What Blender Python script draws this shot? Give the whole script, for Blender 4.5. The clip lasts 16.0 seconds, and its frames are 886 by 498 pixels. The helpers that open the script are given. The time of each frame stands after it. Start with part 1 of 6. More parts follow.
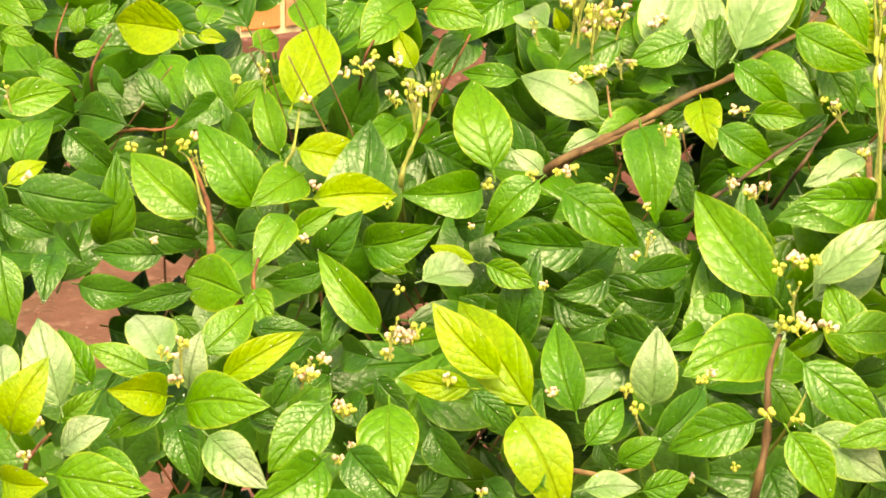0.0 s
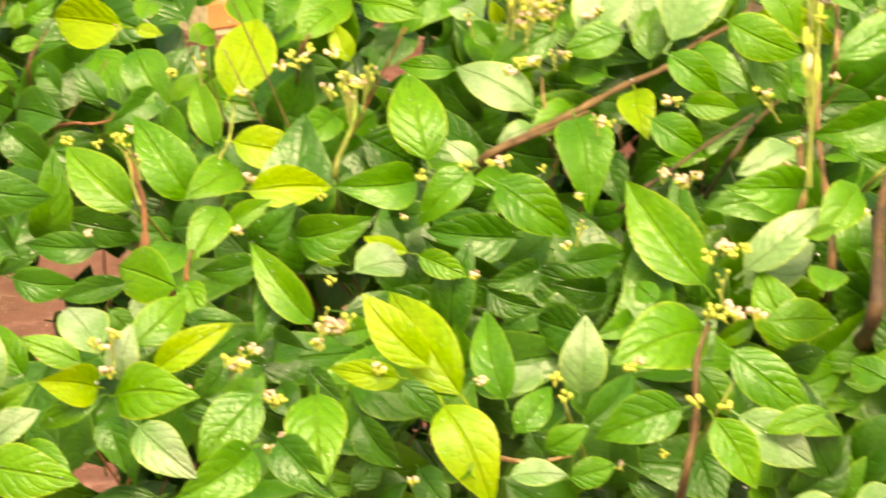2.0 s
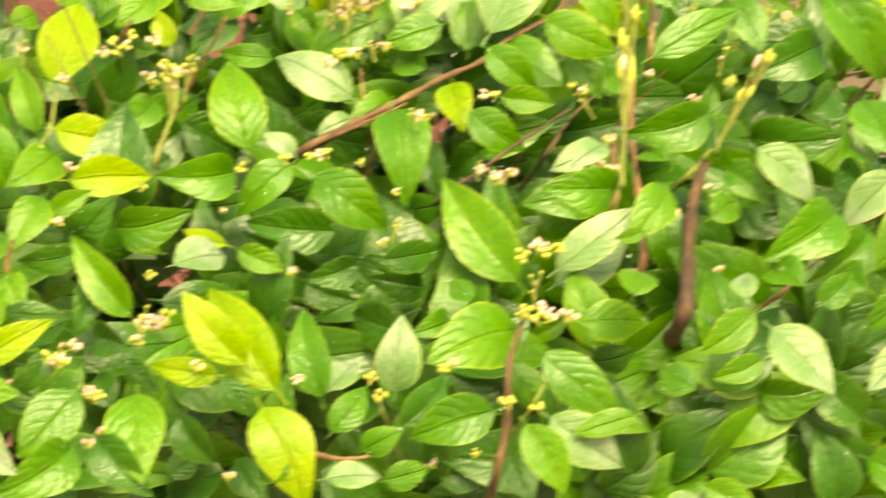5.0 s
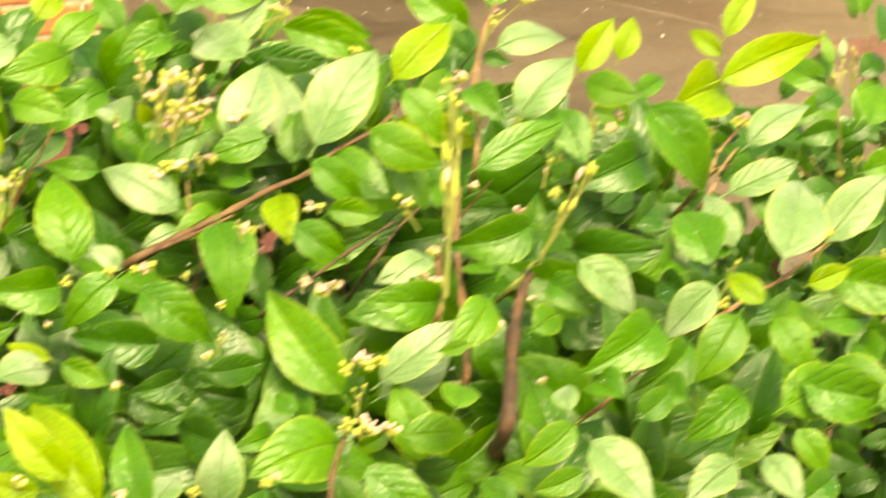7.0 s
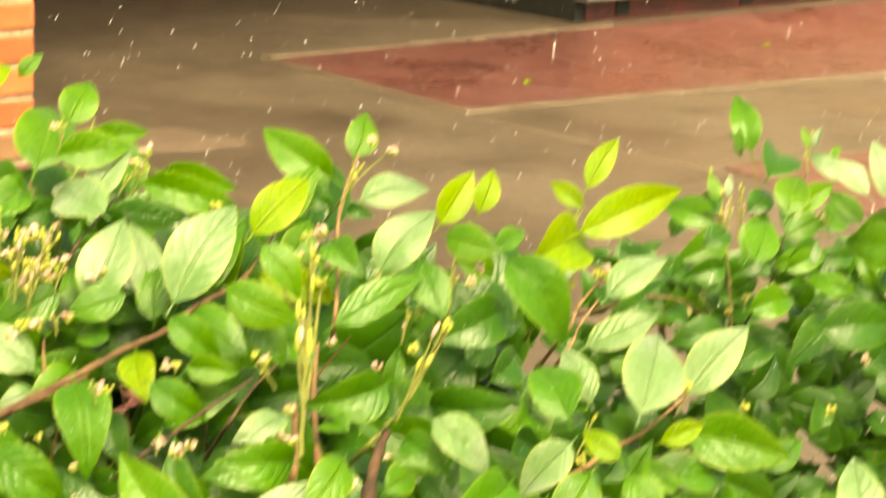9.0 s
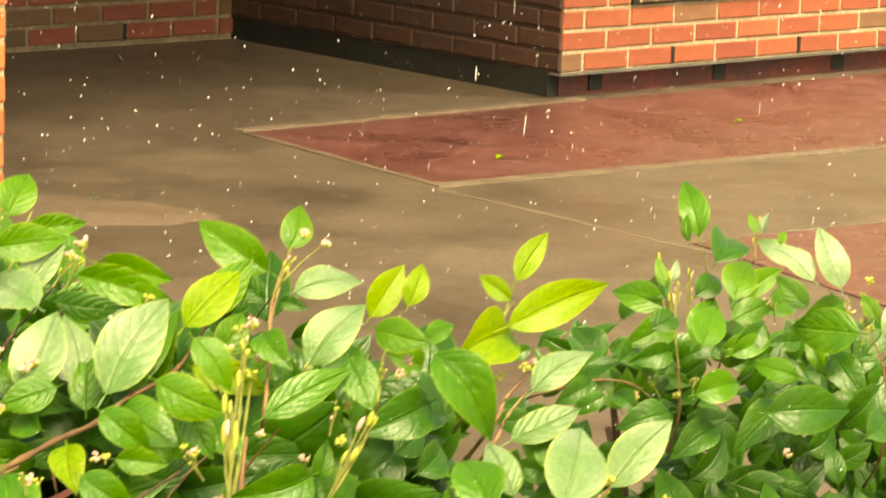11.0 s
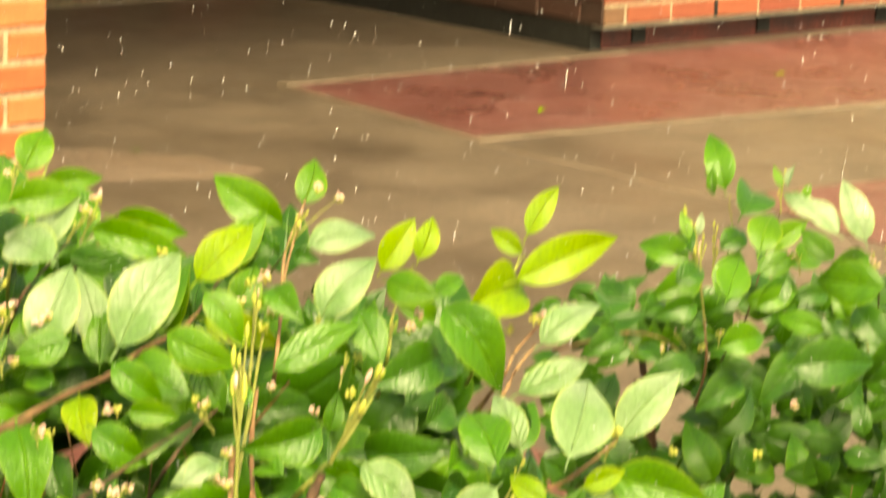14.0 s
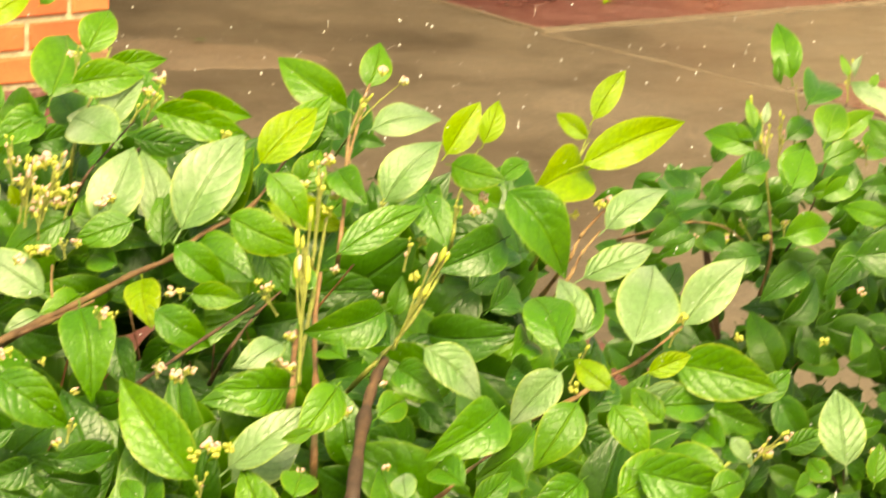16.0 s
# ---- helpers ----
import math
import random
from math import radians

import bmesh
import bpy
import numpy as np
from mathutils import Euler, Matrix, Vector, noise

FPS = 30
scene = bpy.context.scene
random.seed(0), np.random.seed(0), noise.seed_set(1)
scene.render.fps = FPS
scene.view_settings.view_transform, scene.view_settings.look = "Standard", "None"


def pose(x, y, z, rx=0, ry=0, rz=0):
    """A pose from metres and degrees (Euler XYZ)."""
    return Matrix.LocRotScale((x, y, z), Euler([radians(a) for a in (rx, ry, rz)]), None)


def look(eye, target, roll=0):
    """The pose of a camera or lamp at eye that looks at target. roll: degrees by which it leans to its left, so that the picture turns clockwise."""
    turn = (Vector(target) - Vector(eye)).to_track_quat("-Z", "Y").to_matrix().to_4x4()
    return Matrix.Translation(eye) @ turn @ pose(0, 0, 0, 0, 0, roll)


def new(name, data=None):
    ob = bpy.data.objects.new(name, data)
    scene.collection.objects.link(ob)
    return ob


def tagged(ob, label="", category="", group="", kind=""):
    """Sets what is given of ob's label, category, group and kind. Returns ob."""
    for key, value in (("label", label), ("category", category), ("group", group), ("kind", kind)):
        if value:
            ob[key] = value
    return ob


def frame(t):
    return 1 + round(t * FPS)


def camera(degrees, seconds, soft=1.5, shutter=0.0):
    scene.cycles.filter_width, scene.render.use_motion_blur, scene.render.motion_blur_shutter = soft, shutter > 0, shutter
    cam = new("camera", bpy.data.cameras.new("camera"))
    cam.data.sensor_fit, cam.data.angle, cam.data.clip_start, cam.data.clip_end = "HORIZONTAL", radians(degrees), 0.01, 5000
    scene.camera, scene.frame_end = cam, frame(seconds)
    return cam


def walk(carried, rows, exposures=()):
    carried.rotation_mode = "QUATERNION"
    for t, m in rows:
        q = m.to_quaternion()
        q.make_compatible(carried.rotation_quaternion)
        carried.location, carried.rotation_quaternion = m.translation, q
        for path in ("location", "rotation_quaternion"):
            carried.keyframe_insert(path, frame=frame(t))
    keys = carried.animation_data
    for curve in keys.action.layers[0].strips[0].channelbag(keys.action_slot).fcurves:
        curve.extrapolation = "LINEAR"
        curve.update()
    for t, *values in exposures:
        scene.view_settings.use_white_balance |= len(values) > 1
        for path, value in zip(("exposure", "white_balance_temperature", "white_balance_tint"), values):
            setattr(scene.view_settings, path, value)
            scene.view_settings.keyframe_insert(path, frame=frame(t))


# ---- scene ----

def aim(x, y, z, yaw, pitch, roll):
    """A camera pose: yaw to the left from +y, pitch up, roll to its left, in degrees."""
    return Matrix.Translation((x, y, z)) @ pose(0, 0, 0, 0, 0, yaw) @ pose(0, 0, 0, 90 + pitch) @ pose(0, 0, 0, 0, 0, roll)


cam = camera(14.92, 16.0, soft=1.8, shutter=2.2)
walk(cam, [
    (0.0, aim(-7.455, -7.617, 1.408, -34.38, -14.01, 0.43)),
    (0.5, aim(-7.454, -7.620, 1.407, -34.33, -13.93, 0.39)),
    (1.0, aim(-7.453, -7.622, 1.405, -34.43, -13.84, 0.36)),
    (1.5, aim(-7.448, -7.625, 1.404, -34.57, -13.88, 0.26)),
    (2.0, aim(-7.445, -7.633, 1.407, -34.78, -14.04, 0.14)),
    (2.5, aim(-7.449, -7.636, 1.404, -35.57, -13.91, 0.11)),
    (3.0, aim(-7.451, -7.634, 1.401, -36.26, -13.97, 0.25)),
    (3.2, aim(-7.451, -7.634, 1.401, -36.44, -14.02, 0.25)),
    (5.3, aim(-7.455, -7.642, 1.446, -38.60, -15.43, 2.21)),
    (5.5, aim(-7.455, -7.642, 1.446, -39.03, -14.99, 2.21)),
    (6.0, aim(-7.453, -7.644, 1.449, -39.54, -14.52, 2.28)),
    (6.5, aim(-7.456, -7.653, 1.453, -40.11, -14.14, 2.21)),
    (7.0, aim(-7.448, -7.652, 1.453, -40.59, -13.79, 2.25)),
    (7.5, aim(-7.439, -7.655, 1.455, -40.94, -13.37, 2.20)),
    (8.0, aim(-7.431, -7.656, 1.457, -41.35, -12.83, 2.02)),
    (8.5, aim(-7.427, -7.664, 1.462, -41.53, -12.34, 1.92)),
    (9.0, aim(-7.419, -7.663, 1.467, -41.77, -11.70, 1.94)),
    (9.5, aim(-7.419, -7.674, 1.472, -41.89, -11.15, 2.42)),
    (10.0, aim(-7.417, -7.682, 1.477, -41.95, -10.87, 2.53)),
    (10.2, aim(-7.417, -7.682, 1.477, -42.04, -10.76, 2.53)),
    (12.3, aim(-7.410, -7.711, 1.493, -41.94, -10.08, 1.77)),
    (12.5, aim(-7.410, -7.711, 1.493, -41.92, -9.98, 1.77)),
    (13.0, aim(-7.413, -7.712, 1.492, -41.86, -9.94, 1.66)),
    (13.5, aim(-7.411, -7.714, 1.486, -41.42, -10.40, 1.78)),
    (14.0, aim(-7.409, -7.711, 1.485, -41.27, -11.32, 1.96)),
    (14.5, aim(-7.404, -7.707, 1.481, -40.97, -11.87, 2.37)),
    (15.0, aim(-7.404, -7.702, 1.478, -40.87, -12.38, 2.38)),
    (15.5, aim(-7.404, -7.703, 1.478, -40.54, -12.82, 2.23)),
    (16.0, aim(-7.404, -7.704, 1.479, -40.25, -13.17, 2.12)),
], exposures=[(0.0, 1.49, 10800, -3), (5.5, 1.53, 10800, -3), (8.0, 1.56, 10800, -3), (9.5, 1.43, 10800, -3), (12.5, 1.35, 10800, -3), (13.5, 1.39, 10800, -3), (14.5, 1.43, 10800, -3), (16.0, 1.40, 10800, -3)])

# ---- world and light ----
world = bpy.data.worlds.new("sky")
scene.world = world
world.use_nodes = True
wn = world.node_tree.nodes
sky = wn.new("ShaderNodeTexSky")
sky.sky_type, sky.sun_disc = "NISHITA", False
sky.sun_elevation, sky.sun_rotation = radians(50), radians(208)
sky.air_density, sky.dust_density, sky.ozone_density = 1.0, 4.0, 0.6
wn["Background"].inputs["Strength"].default_value = 0.138
world.node_tree.links.new(sky.outputs["Color"], wn["Background"].inputs["Color"])

sun = new("sun", bpy.data.lights.new("sun", "SUN"))
sun.data.energy, sun.data.angle, sun.data.color = 2.2, radians(28), (1.0, 0.93, 0.82)
sun.matrix_world = look((-3.01, -5.66, 7.7), (0, 0, 0))


# ---- materials ----
def material(name, rough=0.6):
    m = bpy.data.materials.new(name)
    m.use_nodes = True
    n, l = m.node_tree.nodes, m.node_tree.links
    b = n["Principled BSDF"]
    b.inputs["Roughness"].default_value = rough
    return m, n, l, b


def noise_node(n, l, scale, detail=4.0, rough=0.6, coord="Object"):
    tc = n.new("ShaderNodeTexCoord")
    t = n.new("ShaderNodeTexNoise")
    t.inputs["Scale"].default_value, t.inputs["Detail"].default_value, t.inputs["Roughness"].default_value = scale, detail, rough
    l.new(tc.outputs[coord], t.inputs["Vector"])
    return t


def ramp_node(n, l, source, stops):
    r = n.new("ShaderNodeValToRGB")
    e = r.color_ramp.elements
    while len(e) < len(stops):
        e.new(0.5)
    for k, (p, c) in enumerate(stops):
        e[k].position, e[k].color = p, (*c, 1)
    l.new(source, r.inputs["Fac"])
    return r


def mix_node(n, l, kind, fac, a, b):
    m = n.new("ShaderNodeMix")
    m.data_type, m.blend_type = "RGBA", kind
    for s, v in ((m.inputs["Factor"], fac), (m.inputs["A"], a), (m.inputs["B"], b)):
        if hasattr(v, "links"):
            l.new(v, s)
        elif isinstance(v, tuple):
            s.default_value = (*v, 1)
        else:
            s.default_value = v
    return m.outputs["Result"]


def bump_node(n, l, height, b, strength=0.3, distance=0.01):
    k = n.new("ShaderNodeBump")
    k.inputs["Strength"].default_value, k.inputs["Distance"].default_value = strength, distance
    l.new(height, k.inputs["Height"])
    l.new(k.outputs["Normal"], b.inputs["Normal"])
    return k


def math_node(n, l, op, a, b=0.0):
    k = n.new("ShaderNodeMath")
    k.operation = op
    for s, v in ((k.inputs[0], a), (k.inputs[1], b)):
        if hasattr(v, "links"):
            l.new(v, s)
        else:
            s.default_value = v
    return k.outputs[0]


def brick_material(name, stops, fine=60):
    m, n, l, b = material(name, 0.75)
    info = n.new("ShaderNodeObjectInfo")
    r = ramp_node(n, l, info.outputs["Random"], stops)
    r.color_ramp.interpolation = "CONSTANT"
    big = noise_node(n, l, 14, 3)
    small = noise_node(n, l, fine * 4, 5, 0.7)
    c = mix_node(n, l, "MULTIPLY", 0.55, r.outputs["Color"], ramp_node(n, l, big.outputs["Fac"], [(0.3, (0.62, 0.56, 0.52)), (0.7, (1.18, 1.14, 1.1))]).outputs["Color"])
    c = mix_node(n, l, "MULTIPLY", 0.5, c, ramp_node(n, l, small.outputs["Fac"], [(0.3, (0.6, 0.58, 0.56)), (0.72, (1.25, 1.22, 1.2))]).outputs["Color"])
    l.new(c, b.inputs["Base Color"])
    bump_node(n, l, small.outputs["Fac"], b, 0.5, 0.002)
    return m


BRICK = brick_material("fired_brick", [(0.0, (0.34, 0.096, 0.054)), (0.22, (0.38, 0.112, 0.058)), (0.42, (0.30, 0.078, 0.048)),
                                       (0.58, (0.39, 0.130, 0.067)), (0.74, (0.25, 0.125, 0.070)), (0.84, (0.35, 0.104, 0.056)), (0.93, (0.22, 0.120, 0.068))])
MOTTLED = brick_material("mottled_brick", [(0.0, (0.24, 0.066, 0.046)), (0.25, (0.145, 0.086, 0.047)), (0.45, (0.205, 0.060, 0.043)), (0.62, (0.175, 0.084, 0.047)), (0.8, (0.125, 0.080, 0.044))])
ROWLOCK = brick_material("fired_brick_ends", [(0.0, (0.19, 0.105, 0.06)), (0.25, (0.31, 0.080, 0.042)), (0.48, (0.16, 0.098, 0.058)),
                                              (0.7, (0.30, 0.090, 0.046)), (0.85, (0.21, 0.115, 0.067))])
# pier brick with more tan, lightened in colour for brighter light and rain haze
LIT_BRICK = brick_material("lit_buff_brick", [(0.0, (0.56, 0.17, 0.066)), (0.3, (0.50, 0.135, 0.055)), (0.5, (0.30, 0.17, 0.09)), (0.62, (0.60, 0.20, 0.08)), (0.85, (0.36, 0.19, 0.10))])
# brick of the entrance side wall, with the recess shade put into its colour
SHADE_BRICK = brick_material("shaded_brick", [(0.0, (0.070, 0.034, 0.025)), (0.3, (0.078, 0.035, 0.025)), (0.6, (0.062, 0.033, 0.024)), (0.8, (0.074, 0.038, 0.029))])


def stone_material(name, base, dark, light, scale, rough=0.55, grain=0.4, blot=0.6, fine=220, bump=0.0012, chips=0.0, stain=0.0):
    m, n, l, b = material(name, rough)
    big, mid, small = noise_node(n, l, scale, 5), noise_node(n, l, scale * 9, 5, 0.65), noise_node(n, l, fine, 3, 0.7)
    c = mix_node(n, l, "MIX", ramp_node(n, l, big.outputs["Fac"], [(0.36, (0, 0, 0)), (0.66, (1, 1, 1))]).outputs["Color"], dark, base)
    c = mix_node(n, l, "MIX", ramp_node(n, l, mid.outputs["Fac"], [(0.52, (0, 0, 0)), (0.8, (blot,) * 3)]).outputs["Color"], c, light)
    fleck = noise_node(n, l, 60, 5, 0.8)
    c = mix_node(n, l, "MULTIPLY", 0.8, c, ramp_node(n, l, fleck.outputs["Fac"], [(0.41, (0.66,) * 3), (0.5, (1.0,) * 3), (0.61, (1.2,) * 3)]).outputs["Color"])
    c = mix_node(n, l, "MULTIPLY", grain, c, ramp_node(n, l, small.outputs["Fac"], [(0.3, (0.55,) * 3), (0.7, (1.35,) * 3)]).outputs["Color"])
    if stain:
        damp = noise_node(n, l, 3.4, 7, 0.68)
        c = mix_node(n, l, "MULTIPLY", stain, c, ramp_node(n, l, damp.outputs["Fac"], [(0.38, (0.62, 0.60, 0.57)), (0.50, (0.97,) * 3), (0.66, (1.12, 1.10, 1.06))]).outputs["Color"])
    if chips:
        cell = n.new("ShaderNodeTexVoronoi")
        cell.inputs["Scale"].default_value = 42.0
        l.new(n.new("ShaderNodeTexCoord").outputs["Object"], cell.inputs["Vector"])
        spot = ramp_node(n, l, cell.outputs["Distance"], [(0.16, (chips,) * 3), (0.24, (0, 0, 0))])
        c = mix_node(n, l, "MIX", spot.outputs["Color"], c, light)
    l.new(c, b.inputs["Base Color"])
    l.new(ramp_node(n, l, big.outputs["Fac"], [(0.35, (rough - 0.2,) * 3), (0.65, (rough + 0.12,) * 3)]).outputs["Color"], b.inputs["Roughness"])
    bump_node(n, l, small.outputs["Fac"], b, 0.6, bump)
    return m


MORTAR = stone_material("mortar", (0.52, 0.43, 0.29), (0.41, 0.33, 0.21), (0.6, 0.5, 0.36), 6, 0.9)
# back wall mortar: a darker copy that holds the shade of the recess
DIM_MORTAR = stone_material("dim_recess_mortar", (0.24, 0.19, 0.12), (0.17, 0.13, 0.085), (0.30, 0.24, 0.16), 6, 0.9)
# side wall mortar, darkened to carry the recess shade
SHADE_MORTAR = stone_material("shaded_mortar", (0.078, 0.043, 0.031), (0.06, 0.035, 0.026), (0.09, 0.052, 0.038), 6, 0.9)
CONCRETE = stone_material("wet_concrete", (0.154, 0.115, 0.084), (0.106, 0.081, 0.060), (0.205, 0.156, 0.110), 1.3, 0.48, blot=0.8, chips=0.35, stain=0.7)
DRIER = stone_material("drier_concrete", (0.194, 0.138, 0.101), (0.172, 0.121, 0.088), (0.23, 0.172, 0.122), 3.0, 0.6, blot=0.7)
EDGE = stone_material("pale_concrete", (0.212, 0.160, 0.112), (0.14, 0.10, 0.07), (0.28, 0.21, 0.15), 9, 0.65)
REDCON = stone_material("red_dyed_concrete", (0.168, 0.064, 0.057), (0.115, 0.039, 0.034), (0.31, 0.165, 0.145), 2.6, 0.4, blot=0.9, chips=0.6, stain=0.5)
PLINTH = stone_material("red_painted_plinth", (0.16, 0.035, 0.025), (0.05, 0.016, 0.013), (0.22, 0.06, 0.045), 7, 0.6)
# black for the side base's painted-in shade, and for joints, vents and weep holes
SHADE_AND_JOINT = stone_material("shade_and_joint_black", (0.018, 0.018, 0.014), (0.012, 0.012, 0.01), (0.03, 0.03, 0.024), 6, 0.85)
FLASHING = stone_material("dull_flashing", (0.16, 0.15, 0.13), (0.10, 0.095, 0.08), (0.22, 0.21, 0.18), 5, 0.5)
SOFFIT = stone_material("soffit_paint", (0.16, 0.13, 0.1), (0.12, 0.1, 0.08), (0.2, 0.17, 0.13), 3, 0.8)
SOIL = stone_material("garden_soil", (0.06, 0.04, 0.025), (0.035, 0.025, 0.016), (0.10, 0.07, 0.045), 9, 0.9, bump=0.01)
FRAME, _n, _l, _b = material("dark_bronze_frame", 0.4)
_b.inputs["Base Color"].default_value, _b.inputs["Metallic"].default_value = (0.03, 0.025, 0.02, 1), 0.7
GLASS, _n, _l, _b = material("window_glass", 0.03)
_b.inputs["Base Color"].default_value, _b.inputs["Metallic"].default_value = (0.01, 0.012, 0.012, 1), 0.0


# ---- builders ----
def link(name, bm, mat, parent=None, smooth=False):
    me = bpy.data.meshes.new(name)
    bm.to_mesh(me)
    bm.free()
    for p in me.polygons:
        p.use_smooth = smooth
    me.materials.append(mat)
    ob = new(name, me)
    ob.parent = parent
    return ob


def box(bm, x0, y0, z0, x1, y1, z1):
    v = [bm.verts.new(p) for p in ((x0, y0, z0), (x1, y0, z0), (x1, y1, z0), (x0, y1, z0), (x0, y0, z1), (x1, y0, z1), (x1, y1, z1), (x0, y1, z1))]
    for f in ((3, 2, 1, 0), (4, 5, 6, 7), (0, 1, 5, 4), (1, 2, 6, 5), (2, 3, 7, 6), (3, 0, 4, 7)):
        bm.faces.new([v[i] for i in f])


def slab(name, mat, x0, y0, z0, x1, y1, z1, parent=None, bevel=0.0):
    bm = bmesh.new()
    box(bm, x0, y0, z0, x1, y1, z1)
    if bevel:
        bmesh.ops.bevel(bm, geom=bm.edges[:], offset=bevel, segments=2, affect="EDGES", profile=0.5)
    return link(name, bm, mat, parent)


def part(name, bm, mat, parent, label="", smooth=False):
    ob = link(name, bm, mat, parent, smooth)
    return tagged(ob, label)


def brick_mesh(length, height, depth, mat, seed, chip=0.0022):
    """One brick with a worn front: front face at y = 0, centre of the face at the origin."""
    rng = random.Random(seed)
    bm = bmesh.new()
    a, c, e = length / 2, height / 2, 0.004
    back = [bm.verts.new((sx * a, depth, sz * c)) for sx, sz in ((-1, -1), (1, -1), (1, 1), (-1, 1))]
    rim = [bm.verts.new((sx * a, e, sz * c)) for sx, sz in ((-1, -1), (1, -1), (1, 1), (-1, 1))]
    face = [bm.verts.new((sx * (a - e) + rng.uniform(-chip, chip), rng.uniform(-0.0012, 0.0012), sz * (c - e) + rng.uniform(-chip, chip)))
            for sx, sz in ((-1, -1), (0.1, -1), (1, -1), (1, 1), (-0.1, 1), (-1, 1))]
    bm.faces.new(face)
    ring = [(0, 1, (0, 1, 2)), (1, 2, (2, 3)), (2, 3, (3, 4, 5)), (3, 0, (5, 0))]
    for i, j, fs in ring:
        bm.faces.new([rim[i], rim[j]] + [face[k] for k in reversed(fs)])
        bm.faces.new([back[i], back[j], rim[j], rim[i]])
    bmesh.ops.recalc_face_normals(bm, faces=bm.faces[:])
    me = bpy.data.meshes.new("brick")
    bm.to_mesh(me)
    bm.free()
    me.materials.append(mat)
    return me


BW, BC, BED = 0.2032, 0.0677, 0.0132
STRETCHERS = [brick_mesh(BW - BED, BC - BED, 0.05, BRICK, k) for k in range(6)]
LIT_BRICKS = [brick_mesh(BW - BED, BC - BED, 0.05, LIT_BRICK, 90 + k) for k in range(5)]
LIT_HALVES = [brick_mesh(BW / 2 - BED, BC - BED, 0.05, LIT_BRICK, 97 + k) for k in range(3)]
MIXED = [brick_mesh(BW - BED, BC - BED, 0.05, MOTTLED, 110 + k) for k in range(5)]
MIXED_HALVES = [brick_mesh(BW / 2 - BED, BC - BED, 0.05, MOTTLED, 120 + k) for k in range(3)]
SHADE_BRICKS = [brick_mesh(BW - BED, BC - BED, 0.05, SHADE_BRICK, 60 + k) for k in range(5)]
SHADE_HALVES = [brick_mesh(BW / 2 - BED, BC - BED, 0.05, SHADE_BRICK, 80 + k) for k in range(3)]
HEADERS = [brick_mesh(BW / 2 - BED, BC - BED, 0.05, BRICK, 20 + k) for k in range(4)]
ENDS = [brick_mesh(BC - BED, 0.092, 0.07, ROWLOCK, 40 + k) for k in range(5)]


def piece(name, me, m, parent):
    ob = new(name, me)
    ob.parent = parent
    ob.matrix_basis = m
    return ob


def lay_bricks(parent, m, length, z0, rows, rng, first=0, proud=0.004, whole=STRETCHERS, halves=HEADERS):
    """Running bond on a face: m puts its lower left corner, x along the wall and -y outwards."""
    for r in range(rows):
        x = 0.0
        half = (r + first) % 2 == 0
        while x < length - 0.03:
            w = BW / 2 if half else BW
            half = False
            if x + w > length + 0.02:
                w = BW / 2
            cx, cz = x + w / 2, z0 + (r + 0.5) * BC
            me = rng.choice(halves if w < BW * 0.8 else whole)
            piece("brick", me, m @ Matrix.Translation((cx, -proud + rng.uniform(-0.0015, 0.0015), cz)) @ pose(0, 0, 0, 0, rng.uniform(-0.35, 0.35), 0), parent)
            x += w


def lay_rowlocks(parent, m, x0, x1, z0, rng, proud):
    k = int((x1 - x0) / BC)
    for i in range(k):
        piece("brick", rng.choice(ENDS), m @ Matrix.Translation((x0 + (i + 0.5) * BC, -proud + rng.uniform(-0.002, 0.002), z0 + 0.046)) @ pose(0, 0, 0, 0, rng.uniform(-0.8, 0.8), 0), parent)


# ---- ground ----
ground = slab("ground", CONCRETE, -400, -400, -0.5, 400, 400, 0.0)
tagged(ground, "brown wet concrete paving with faint stains", "ground", kind="structure")


ZB = 0.082


def slant(name, label, mat, corners, z1, category="paving"):
    """A slab over four corners, given anticlockwise."""
    bm = bmesh.new()
    low, high = ([bm.verts.new((x, y, z)) for x, y in corners] for z in (-0.02, z1))
    bm.faces.new(low[::-1])
    bm.faces.new(high)
    for k in range(4):
        bm.faces.new((low[k], low[(k + 1) % 4], high[(k + 1) % 4], high[k]))
    return tagged(link(name, bm, mat), label, category, kind="structure")


slant("pavement_red_court", "red dyed concrete field beside the hedge", REDCON, ((-11.0, -6.6), (-3.95, -6.6), (-3.16, -0.7), (-11.0, -0.7)), 0.004)
slant("pavement_red_wall", "red dyed concrete strip along the brick wall", REDCON, ((-1.444, -1.034), (9.0, -1.88), (9.0, 0.05), (-1.325, -0.095)), 0.004)
slant("trim_strip_front", "pale worn concrete edging", EDGE, ((-1.47, -1.085), (9.0, -1.93), (9.0, -1.883), (-1.444, -1.037)), 0.0045, "edging")
slant("trim_strip_side", "pale worn concrete edging", EDGE, ((-1.47, -1.085), (-1.4455, -1.034), (-1.327, -0.095), (-1.352, -0.075)), 0.0045, "edging")
slant("trim_entry_edge", "pale worn concrete edging", EDGE, ((-1.35, -0.093), (0.05, -0.075), (0.05, -0.035), (-1.35, -0.048)), 0.010, "edging")
slant("pavement_red_walk", "red dyed concrete band in the walkway", REDCON, ((-1.78, -3.35), (9.0, -4.2), (9.0, -2.87), (-1.47, -2.025)), 0.004)
slant("trim_walk_edge", "pale worn concrete edging", EDGE, ((-1.47, -2.0235), (9.0, -2.8685), (9.0, -2.845), (-1.49, -2.0)), 0.006, "edging")
slant("trim_joint", "pale worn concrete joint", EDGE, ((-1.56, -3.2), (-1.54, -3.2), (-1.475, -1.09), (-1.495, -1.09)), 0.0015, "edging")

